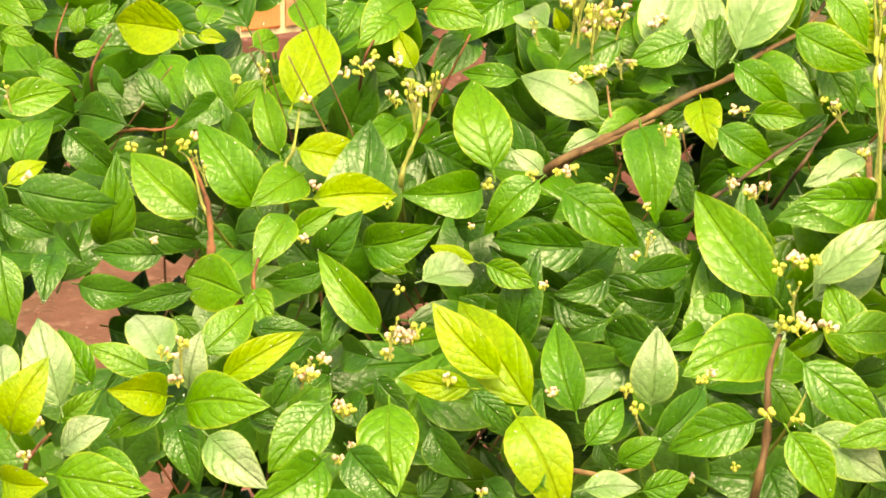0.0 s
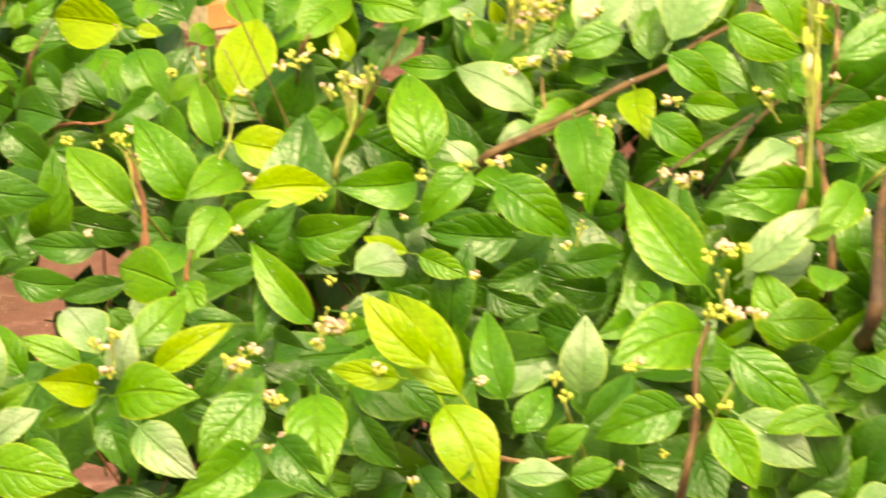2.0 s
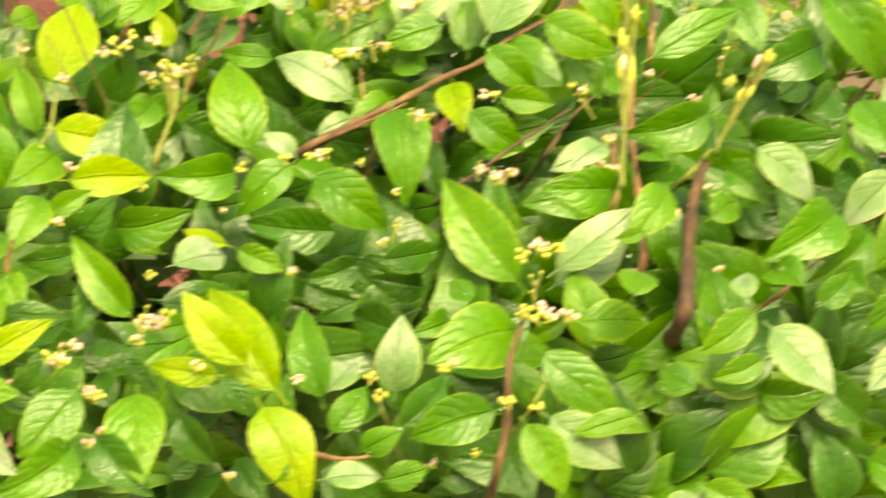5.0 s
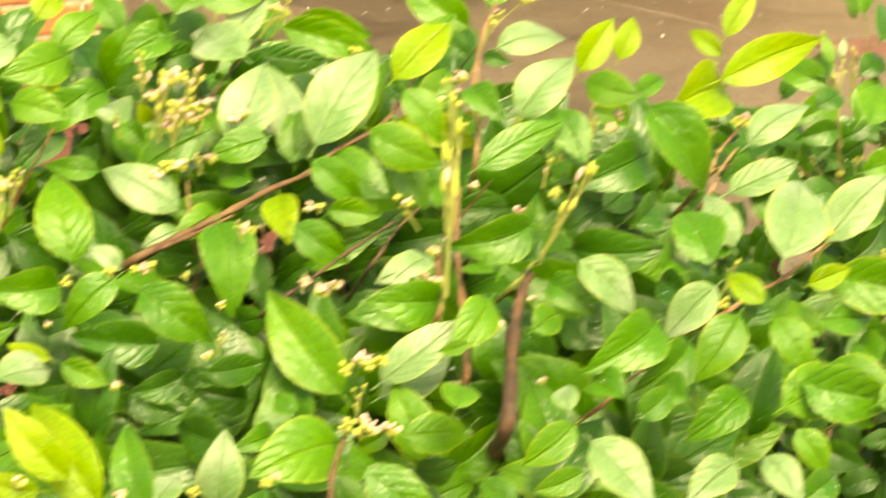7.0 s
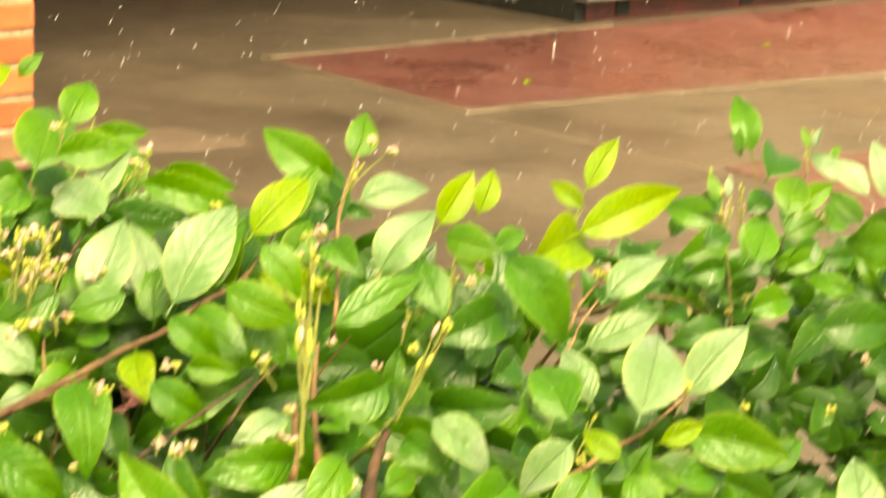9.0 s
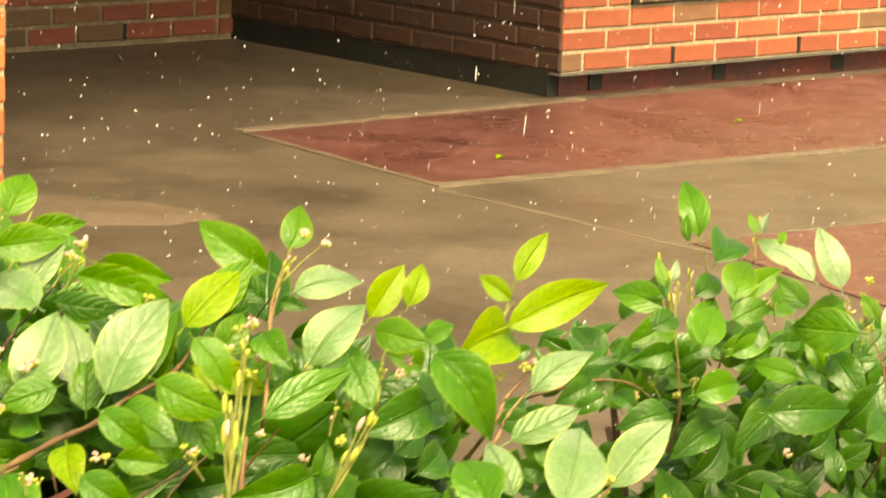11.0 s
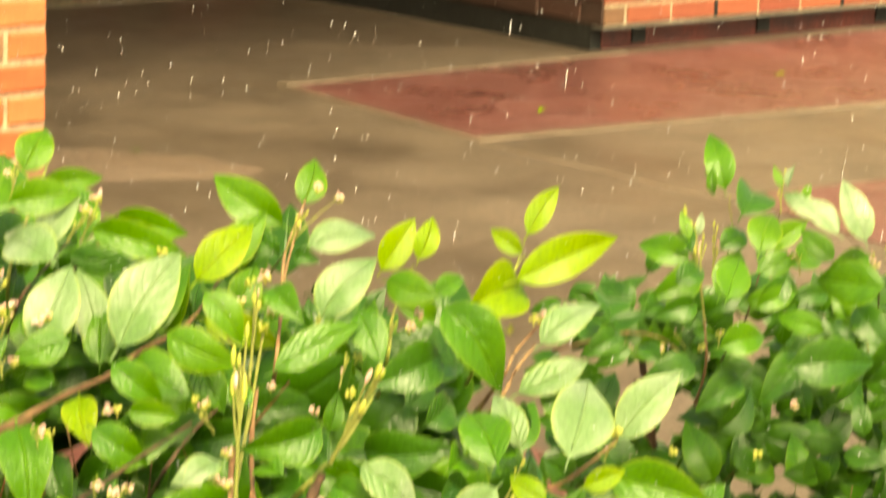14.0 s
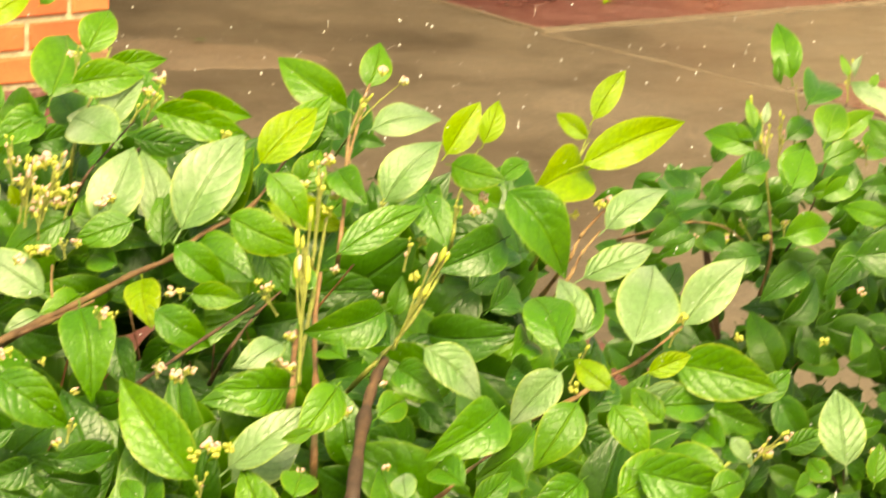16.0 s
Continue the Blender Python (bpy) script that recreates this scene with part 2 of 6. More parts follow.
# a drier patch with a soft uneven edge
bm = bmesh.new()
ring = []
for k in range(40):
    a = k * math.tau / 40
    r = 1.0 + 0.10 * math.sin(3 * a + 1) + 0.06 * math.sin(7 * a) + 0.03 * math.sin(13 * a + 2)
    ring.append((0.30 * r * math.cos(a), 0.2 * r * math.sin(a)))
low, high = ([bm.verts.new((x * s, y * s, z)) for x, y in ring] for s, z in ((1.0, -0.001), (0.97, 0.001)))
bm.faces.new(high)
for k in range(40):
    bm.faces.new((low[k], low[(k + 1) % 40], high[(k + 1) % 40], high[k]))
patch = link("pavement_patch", bm, DRIER)
patch.matrix_basis = pose(-2.50, -0.92, 0, 0, 0, -48)
tagged(patch, "slightly paler drier patch on the wet paving", "paving", kind="structure")

# ---- building ----
rng = random.Random(7)
WL = 1.687
wall_e = slab("wall_east", MORTAR, 0.012, 0.004, ZB, 9.0, 0.25, 4.2)
tagged(wall_e, "orange-red brick wall with pale mortar above a recessed base", "brick wall", kind="structure")
corner = slab("trim_corner", SHADE_MORTAR, 0.004, 0.0065, ZB, 0.0115, 0.2535, 2.595)
tagged(corner, "corner of the brick wall, coloured dark for the recess shade", "trim", kind="structure")
wall_s = slab("wall_recess_side", SHADE_MORTAR, 0.004, 0.254, ZB, 0.25, 2.2, 2.595)
tagged(wall_s, "brick side wall of the entrance, its shade put into the colour", "brick wall", kind="structure")
wall_n = slab("wall_recess_back", DIM_MORTAR, -5.6, WL + 0.004, -0.1, 0.0042, WL + 0.25, 2.595)
tagged(wall_n, "red and brown brick back wall of the entrance, mortar coloured dark for shade", "brick wall", kind="structure")
# unseen wall behind the pier, added to keep light out of the entrance
wall_w = slab("wall_west_unseen", MORTAR, -4.0, -1.33, -0.1, -3.7, WL, 2.595)
tagged(wall_w, "unseen brick side wall added to shade the entrance", "brick wall", kind="structure")
wall_u = slab("wall_upper", MORTAR, -9.0, 0.0, 2.905, 0.0, 2.4, 4.2)
tagged(wall_u, "upper brick storey over the entrance", "brick wall", kind="structure")
# canopy and ceiling are unseen, their extent set by the shade they cast
canopy = slab("canopy", SOFFIT, -9.0, -1.45, 2.422, -0.6, -0.006, 2.9, bevel=0.01)
tagged(canopy, "unseen plain canopy sized to shade the entrance walk", "canopy", kind="structure")
ceiling = slab("ceiling", SOFFIT, -9.0, 0.0, 2.42, 0.0, 2.4, 2.9)
tagged(ceiling, "unseen plain soffit that shades the entrance", "ceiling", kind="structure")
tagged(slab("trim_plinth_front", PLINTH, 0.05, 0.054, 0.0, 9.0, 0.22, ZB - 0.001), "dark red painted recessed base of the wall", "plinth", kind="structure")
# side base coloured black in place of the shade on it
tagged(slab("trim_plinth_side", SHADE_AND_JOINT, 0.0045, 0.058, 0.0, 0.2, 2.1, ZB - 0.001), "recessed base, coloured black for its shade", "plinth", kind="structure")

tagged(slab("trim_flashing", FLASHING, -0.004, -0.010, ZB - 0.007, 9.0, 0.05, ZB - 0.0005), "grey metal flashing under the lowest bricks", "flashing", kind="structure")
for x in (0.21, 0.79, 1.38, 1.97):
    tagged(slab("plinth_vent", SHADE_AND_JOINT, x - 0.03, 0.046, 0.012, x + 0.03, 0.060, 0.064, bevel=0.003), "dark square vent in the red base of the wall", "vent", "vents in the base")
SILL = ZB + 3 * BC
lay_bricks(wall_e, pose(0, 0, 0), 3.4, ZB, 3, rng)
lay_bricks(wall_e, pose(0, 0, 0), 0.3048, SILL, 9, rng, 1)
lay_bricks(wall_s, pose(0, 2.03, 0, 0, 0, -90), 2.03, ZB, 10, rng, proud=0.0026, whole=SHADE_BRICKS, halves=SHADE_HALVES)
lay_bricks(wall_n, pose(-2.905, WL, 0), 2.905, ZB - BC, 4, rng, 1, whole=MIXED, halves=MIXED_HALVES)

# sills of rowlock brick with a dark joint beneath, and the windows over them
def window(name, m, width, z0, z1, label):
    top = new(name)
    top.matrix_basis = m
    tagged(top, label, "window", kind="structure")
    bm = bmesh.new()
    for x0, x1, a, b in ((0, width, z0, z0 + 0.05), (0, width, z1 - 0.05, z1), (0, 0.05, z0 + 0.051, z1 - 0.051), (width - 0.05, width, z0 + 0.051, z1 - 0.051),
                         (width / 2 - 0.02, width / 2 + 0.02, z0 + 0.051, z1 - 0.051)):
        box(bm, x0, 0.0, a, x1, 0.05, b)
    part("window_frame", bm, FRAME, top, "dark bronze metal frame")
    for a, b in ((0.052, width / 2 - 0.022), (width / 2 + 0.022, width - 0.052)):
        bm = bmesh.new()
        box(bm, a, 0.02, z0 + 0.052, b, 0.028, z1 - 0.052)
        part("pane", bm, GLASS, top)
    return top


sill_e = slab("sill_east", SHADE_AND_JOINT, 0.305, -0.012, SILL + 0.004, 3.38, 0.002, SILL + 0.012)
tagged(sill_e, "brick sill of upright ends with a dark joint beneath", "sill", kind="structure")
lay_rowlocks(sill_e, pose(0, 0, 0), 0.335, 3.36, SILL + 0.013, rng, 0.022)
slab("shadow_joint", SHADE_AND_JOINT, 0.307, -0.010, SILL + 0.0125, 0.334, 0.002, SILL + 0.112, sill_e)
backing = slab("backing", MORTAR, 0.335, -0.016, SILL + 0.013, 3.37, 0.003, SILL + 0.112, sill_e)
window("window_1", pose(0.312, -0.008, 0), 2.95, SILL + 0.118, SILL + 1.3, "wide window in a dark bronze frame over a brick sill")
sill_n = slab("sill_recess", SHADE_AND_JOINT, -2.84, WL - 0.012, SILL + 0.001, -0.004, WL + 0.002, SILL + 0.008)
tagged(sill_n, "shaded brick sill of upright ends", "sill", kind="structure")
lay_rowlocks(sill_n, pose(-2.84, WL, 0), 0.0, 2.83, SILL + 0.010, rng, 0.016)
slab("backing", DIM_MORTAR, -2.84, WL - 0.010, SILL + 0.010, -0.004, WL + 0.003, SILL + 0.11, sill_n)
window("window_2", pose(-2.8, WL - 0.008, 0), 2.7, SILL + 0.118, SILL + 1.4, "dark window in the shaded recess")

# the brick pier that carries the upper storey
PX, PY = -3.46, -1.95
pier = new("brick_pier")
pier.matrix_basis = pose(PX - 0.6096, PY, 0)
tagged(pier, "square orange-red brick pier with pale mortar", "pier", kind="structure")
bm = bmesh.new()
box(bm, 0.004, 0.004, -0.05, 0.6056, 0.6056, 2.595)
part("core", bm, MORTAR, pier)
bm = bmesh.new()
box(bm, -0.012, -0.012, -0.02, 0.6216, 0.6216, 0.19)
bmesh.ops.bevel(bm, geom=bm.edges[:], offset=0.006, segments=2, affect="EDGES", profile=0.5)
part("plinth", bm, REDCON, pier, "red dyed concrete base")
lay_bricks(pier, pose(0, 0, 0), 0.6096, -0.007, 18, rng, 1, whole=LIT_BRICKS, halves=LIT_HALVES)
lay_bricks(pier, pose(0.6096, 0, 0, 0, 0, 90), 0.6096, -0.007, 18, rng, 0, whole=LIT_BRICKS, halves=LIT_HALVES)

# open weep joints in the lowest courses
for x, y, z in ((0.508, -0.004, ZB + BC / 2), (1.118, -0.004, ZB + BC / 2), (-0.467, WL - 0.004, ZB - BC / 2)):
    tagged(slab("weep_hole", SHADE_AND_JOINT, x - 0.006, y - 0.001, z - 0.028, x + 0.006, y + 0.006, z + 0.028), "dark open weep joint between bricks", "weep hole", "weep holes")

# ---- hedge ----
def leaf_material(name, base, deep, bright, vein, edge, glow, rough):
    """A leaf: x of the UV runs across from -1 to 1 (as 0 to 1), y from stalk to tip."""
    m, n, l, b = material(name, rough)
    uv = n.new("ShaderNodeUVMap")
    sep = n.new("ShaderNodeSeparateXYZ")
    l.new(uv.outputs["UV"], sep.inputs["Vector"])
    across = math_node(n, l, "ABSOLUTE", math_node(n, l, "SUBTRACT", math_node(n, l, "MULTIPLY", sep.outputs["X"], 2.0), 1.0))
    info = n.new("ShaderNodeObjectInfo")
    tc = n.new("ShaderNodeTexCoord")
    warp = n.new("ShaderNodeTexNoise")
    warp.inputs["Scale"].default_value, warp.inputs["Detail"].default_value = 4.0, 2.0
    shift = n.new("ShaderNodeVectorMath")
    shift.operation = "ADD"
    l.new(tc.outputs["Object"], shift.inputs[0])
    l.new(info.outputs["Location"], shift.inputs[1])
    l.new(shift.outputs[0], warp.inputs["Vector"])
    # side veins sweep from the midrib towards the tip
    along = math_node(n, l, "SUBTRACT", sep.outputs["Y"], math_node(n, l, "MULTIPLY", math_node(n, l, "POWER", across, 1.25), 0.36))
    along = math_node(n, l, "ADD", along, math_node(n, l, "MULTIPLY", warp.outputs["Fac"], 0.12))
    wave = math_node(n, l, "ABSOLUTE", math_node(n, l, "SINE", math_node(n, l, "MULTIPLY", along, 17.0)))
    # how deeply a leaf is veined differs from leaf to leaf
    faint = math_node(n, l, "POWER", math_node(n, l, "FRACT", math_node(n, l, "MULTIPLY", info.outputs["Random"], 7.3)), 1.6)
    quilt = math_node(n, l, "POWER", wave, 0.55)
    rib = math_node(n, l, "MINIMUM", math_node(n, l, "MULTIPLY", across, 11.0), 1.0)
    side = math_node(n, l, "MINIMUM", math_node(n, l, "MULTIPLY", wave, 7.0), 1.0)
    veins = math_node(n, l, "SUBTRACT", 1.0, math_node(n, l, "MULTIPLY", rib, math_node(n, l, "ADD", math_node(n, l, "MULTIPLY", side, 0.22), 0.78)))
    big = n.new("ShaderNodeTexNoise")
    big.inputs["Scale"].default_value, big.inputs["Detail"].default_value = 1.6, 3.0
    l.new(shift.outputs[0], big.inputs["Vector"])
    tiny = n.new("ShaderNodeTexNoise")
    tiny.inputs["Scale"].default_value, tiny.inputs["Detail"].default_value = 26.0, 3.0
    l.new(shift.outputs[0], tiny.inputs["Vector"])
    c = mix_node(n, l, "MIX", info.outputs["Random"], deep, base)
    c = mix_node(n, l, "MIX", ramp_node(n, l, big.outputs["Fac"], [(0.42, (0, 0, 0)), (0.7, (0.75,) * 3)]).outputs["Color"], c, bright)
    c = mix_node(n, l, "MIX", math_node(n, l, "MULTIPLY", veins, 0.5), c, vein)
    rim = math_node(n, l, "POWER", across, 20.0)
    c = mix_node(n, l, "MIX", math_node(n, l, "MULTIPLY", rim, 0.8), c, edge)
    c = mix_node(n, l, "MULTIPLY", math_node(n, l, "MULTIPLY", math_node(n, l, "SUBTRACT", 1.0, side), faint), c, (0.62, 0.68, 0.5))
    c = mix_node(n, l, "MULTIPLY", 0.35, c, ramp_node(n, l, tiny.outputs["Fac"], [(0.3, (0.6,) * 3), (0.7, (1.25,) * 3)]).outputs["Color"])
    l.new(c, b.inputs["Base Color"])
    rr = math_node(n, l, "ADD", math_node(n, l, "MULTIPLY", tiny.outputs["Fac"], 0.2), rough - 0.04)
    l.new(rr, b.inputs["Roughness"])
    height = math_node(n, l, "ADD", math_node(n, l, "MULTIPLY", quilt, math_node(n, l, "ADD", math_node(n, l, "MULTIPLY", faint, 0.22), 0.12)), math_node(n, l, "MULTIPLY", rib, 0.7))
    height = math_node(n, l, "ADD", height, math_node(n, l, "MULTIPLY", tiny.outputs["Fac"], 0.05))
    net = n.new("ShaderNodeTexVoronoi")
    net.feature = "DISTANCE_TO_EDGE"
    net.inputs["Scale"].default_value = 15.0
    l.new(shift.outputs[0], net.inputs["Vector"])
    mesh_vein = math_node(n, l, "MINIMUM", math_node(n, l, "MULTIPLY", net.outputs["Distance"], 6.0), 1.0)
    c = mix_node(n, l, "MULTIPLY", math_node(n, l, "MULTIPLY", math_node(n, l, "SUBTRACT", 1.0, mesh_vein), 0.28), c, (0.45, 0.55, 0.4))
    l.new(c, b.inputs["Base Color"])
    height = math_node(n, l, "ADD", height, math_node(n, l, "MULTIPLY", math_node(n, l, "MINIMUM", math_node(n, l, "MULTIPLY", net.outputs["Distance"], 4.0), 1.0), 0.10))
    dent = n.new("ShaderNodeTexNoise")
    dent.inputs["Scale"].default_value, dent.inputs["Detail"].default_value = 5.0, 1.0
    l.new(shift.outputs[0], dent.inputs["Vector"])
    height = math_node(n, l, "ADD", height, math_node(n, l, "MULTIPLY", dent.outputs["Fac"], 0.36))
    bump_node(n, l, height, b, 0.8, 0.0013)
    b.inputs["Specular IOR Level"].default_value = 0.45
    t = n.new("ShaderNodeBsdfTranslucent")
    l.new(mix_node(n, l, "MULTIPLY", 1.0, c, (1.25, 1.15, 0.5)), t.inputs["Color"])
    ms = n.new("ShaderNodeMixShader")
    ms.inputs[0].default_value = glow
    l.new(b.outputs["BSDF"], ms.inputs[1])
    l.new(t.outputs["BSDF"], ms.inputs[2])
    l.new(ms.outputs[0], n["Material Output"].inputs["Surface"])
    return m


TONES = {
    "Y": leaf_material("young_leaf", (0.245, 0.389, 0.0084), (0.186, 0.336, 0.00735), (0.347, 0.441, 0.0168), (0.34, 0.42, 0.04), (0.46, 0.50, 0.04), 0.35, 0.36),
    "L": leaf_material("fresh_leaf", (0.0871, 0.244, 0.00535), (0.0641, 0.195, 0.00428), (0.139, 0.305, 0.0107), (0.20, 0.36, 0.04), (0.36, 0.44, 0.04), 0.28, 0.31),
    # P: the sky's sheen on wet blades, put into the base colour
    "P": leaf_material("sheen_leaf", (0.155, 0.262, 0.10), (0.105, 0.215, 0.055), (0.37, 0.43, 0.31), (0.20, 0.31, 0.12), (0.38, 0.46, 0.08), 0.12, 0.33),
    "M": leaf_material("green_leaf", (0.0605, 0.196, 0.00575), (0.0412, 0.147, 0.0046), (0.1, 0.253, 0.0103), (0.11, 0.25, 0.025), (0.21, 0.35, 0.03), 0.2, 0.27),
    # D: dark leaves, and inner leaves whose shade is put into the colour
    "D": leaf_material("dark_and_shaded_leaf", (0.0298, 0.115, 0.0048), (0.0194, 0.0792, 0.0036), (0.0467, 0.156, 0.0084), (0.06, 0.16, 0.018), (0.13, 0.25, 0.025), 0.14, 0.26),
}


def bark_material(name, base, dark, rough=0.7):
    m, n, l, b = material(name, rough)
    t = noise_node(n, l, 220, 4)
    u = noise_node(n, l, 40, 3)
    c = mix_node(n, l, "MIX", ramp_node(n, l, u.outputs["Fac"], [(0.4, (0, 0, 0)), (0.62, (1, 1, 1))]).outputs["Color"], dark, base)
    c = mix_node(n, l, "MULTIPLY", 0.6, c, ramp_node(n, l, t.outputs["Fac"], [(0.35, (0.55,) * 3), (0.7, (1.3,) * 3)]).outputs["Color"])
    l.new(c, b.inputs["Base Color"])
    bump_node(n, l, t.outputs["Fac"], b, 0.6, 0.0008)
    return m


BARKS = {"brown": bark_material("twig_bark", (0.2, 0.115, 0.05), (0.11, 0.055, 0.024)), "dark": bark_material("old_bark", (0.15, 0.078, 0.038), (0.06, 0.032, 0.018)),
         "red": bark_material("red_twig", (0.25, 0.095, 0.04), (0.14, 0.045, 0.022)), "tan": bark_material("tan_twig", (0.36, 0.22, 0.10), (0.22, 0.11, 0.05)),
         "green": bark_material("green_shoot", (0.31, 0.35, 0.07), (0.22, 0.22, 0.05), 0.5)}
BUD, _n, _l, _b = material("pink_white_bud", 0.4)
_t = noise_node(_n, _l, 1.2, 2)
_l.new(ramp_node(_n, _l, _t.outputs["Fac"], [(0.4, (0.56, 0.30, 0.24)), (0.62, (0.66, 0.50, 0.42))]).outputs["Color"], _b.inputs["Base Color"])
CALYX, _n, _l, _b = material("green_calyx", 0.45)
_t = noise_node(_n, _l, 1.5, 2)
_l.new(ramp_node(_n, _l, _t.outputs["Fac"], [(0.35, (0.33, 0.38, 0.05)), (0.65, (0.49, 0.46, 0.10))]).outputs["Color"], _b.inputs["Base Color"])

HEDGE = pose(-7.43, -7.66, 0, 0, 0, -38.0)


def leaf_mesh(tone, ratio, arch, fold, twist, skew, seed, rows=11):
    """An ovate leaf one unit long along +y, facing +z, with its stalk at the origin."""
    rg = random.Random(seed)
    bm = bmesh.new()
    lay = bm.loops.layers.uv.new("UVMap")
    cols = (-1.0, -0.62, -0.28, 0.0, 0.28, 0.62, 1.0)
    ph = rg.uniform(0, 6)
    grid = []
    for i in range(rows):
        s = i / (rows - 1)
        half = ratio * 0.5 * (s / 0.42) ** 0.74 * ((1 - s) / 0.58) ** 1.02 if 0 < i < rows - 1 else 0.004
        zc = -arch * (s - 0.25) ** 2 + arch * 0.0625
        row = []
        for c in cols:
            w = half * c
            z = zc + fold * abs(w) - twist * w * (s - 0.4) - 0.55 * max(0.0, abs(c) - 0.5) ** 2 * half * 0.8
            z += 0.008 * math.sin(s * 21 + ph) * abs(c) + 0.010 * math.sin(s * 9 + ph * 2) * c
            row.append(bm.verts.new((w + skew * math.sin(s * math.pi) * 0.5, 0.10 + 0.90 * s, z)))
        grid.append(row)
    for i in range(rows - 1):
        for j in range(len(cols) - 1):
            f = bm.faces.new((grid[i][j], grid[i][j + 1], grid[i + 1][j + 1], grid[i + 1][j]))
            for lp, (a, b) in zip(f.loops, ((i, j), (i, j + 1), (i + 1, j + 1), (i + 1, j))):
                lp[lay].uv = ((cols[b] + 1) / 2, a / (rows - 1))
    # stalk
    ring0 = [bm.verts.new((0.012 * math.cos(a), -0.01, 0.012 * math.sin(a) - 0.01)) for a in (0.5, 2.6, 4.7)]
    ring1 = [bm.verts.new((0.009 * math.cos(a), 0.16, 0.009 * math.sin(a) - 0.008)) for a in (0.5, 2.6, 4.7)]
    for k in range(3):
        f = bm.faces.new((ring0[k], ring0[(k + 1) % 3], ring1[(k + 1) % 3], ring1[k]))
        for lp in f.loops:
            lp[lay].uv = (0.5, 0.1)
    me = bpy.data.meshes.new("leaf")
    bm.to_mesh(me)
    bm.free()
    for p in me.polygons:
        p.use_smooth = True
    me.materials.append(TONES[tone])
    return me


RATIOS = (0.38, 0.46, 0.54, 0.62)
SHAPES = {}
for tone in TONES:
    for k, r in enumerate(RATIOS):
        for v in range(3):
            rg = random.Random(100 * k + 7 * v + ord(tone))
            SHAPES[tone, k, v] = leaf_mesh(tone, r, rg.uniform(0.2, 0.78), rg.uniform(0.0, 0.62), rg.uniform(-0.7, 0.7), rg.uniform(-0.08, 0.08), 31 * k + v)


def leaf_pose(u, d, v, size, lean, nod, face, roll):
    """Base at u to the right, d ahead and v up; lean turns the tip from straight up to the right, nod brings it forward, face turns the blade skywards."""
    a, b = radians(lean), radians(nod)
    axis = Vector((math.sin(a) * math.cos(b), -math.sin(b), math.cos(a) * math.cos(b)))
    up = Vector((0, -math.cos(radians(face)), math.sin(radians(face))))
    normal = (up - axis * up.dot(axis)).normalized()
    side = axis.cross(normal)
    m = Matrix((side, axis, normal)).transposed().to_4x4()
    return Matrix.Translation((u, d, v)) @ m @ pose(0, 0, 0, 0, roll, 0) @ Matrix.Diagonal((size, size, size, 1))


pick = random.Random(11)


def leaf(shrub, tone, u, d, v, mm, lean, nod, face, roll, ratio):
    k = min(range(4), key=lambda i: abs(RATIOS[i] - ratio))
    ob = piece("leaf", SHAPES[tone, k, pick.randrange(3)], leaf_pose(u, d, v, mm / 960, lean, nod, face, roll) @ Matrix.Diagonal((ratio / RATIOS[k], 1, 1, 1)), shrub)
    return ob


def tube(bm, points, r0, r1, sides=7):
    """A tapered, slightly knotty twig through the points, smoothed between them."""
    p = [Vector(q) for q in points]
    path = []
    for i in range(len(p) - 1):
        a, b, c, e = p[max(i - 1, 0)], p[i], p[i + 1], p[min(i + 2, len(p) - 1)]
        for k in range(5):
            t = k / 5
            path.append(0.5 * (2 * b + (c - a) * t + (2 * a - 5 * b + 4 * c - e) * t * t + (3 * b - 3 * c + e - a) * t ** 3))
    path.append(p[-1])
    rings = []
    for i, q in enumerate(path):
        way = (path[min(i + 1, len(path) - 1)] - path[max(i - 1, 0)]).normalized()
        s1 = way.cross(Vector((0.3, 0.9, 0.2))).normalized()
        s2 = way.cross(s1)
        f = i / (len(path) - 1)
        r = (r0 + (r1 - r0) * f) * (1.0 + 0.16 * math.sin(i * 2.1) + (0.3 if i % 5 == 0 else 0.0))
        rings.append([bm.verts.new(q + (s1 * math.cos(k * math.tau / sides) + s2 * math.sin(k * math.tau / sides)) * r) for k in range(sides)])
    for a, b in zip(rings, rings[1:]):
        for k in range(sides):
            bm.faces.new((a[k], a[(k + 1) % sides], b[(k + 1) % sides], b[k]))
    bm.faces.new(rings[0][::-1])
    bm.faces.new(rings[-1])


def stem(shrub, tone, mm, *points):
    a, b = Vector(points[0]), Vector(points[1])
    root = a + (a - b).normalized() * 0.03 + Vector((0, 0.07, -0.02))
    bm = bmesh.new()
    tube(bm, (root,) + points, mm / 1000 * 0.52, mm / 1000 * 0.24)
    return part("branch", bm, BARKS[tone], shrub, smooth=True)


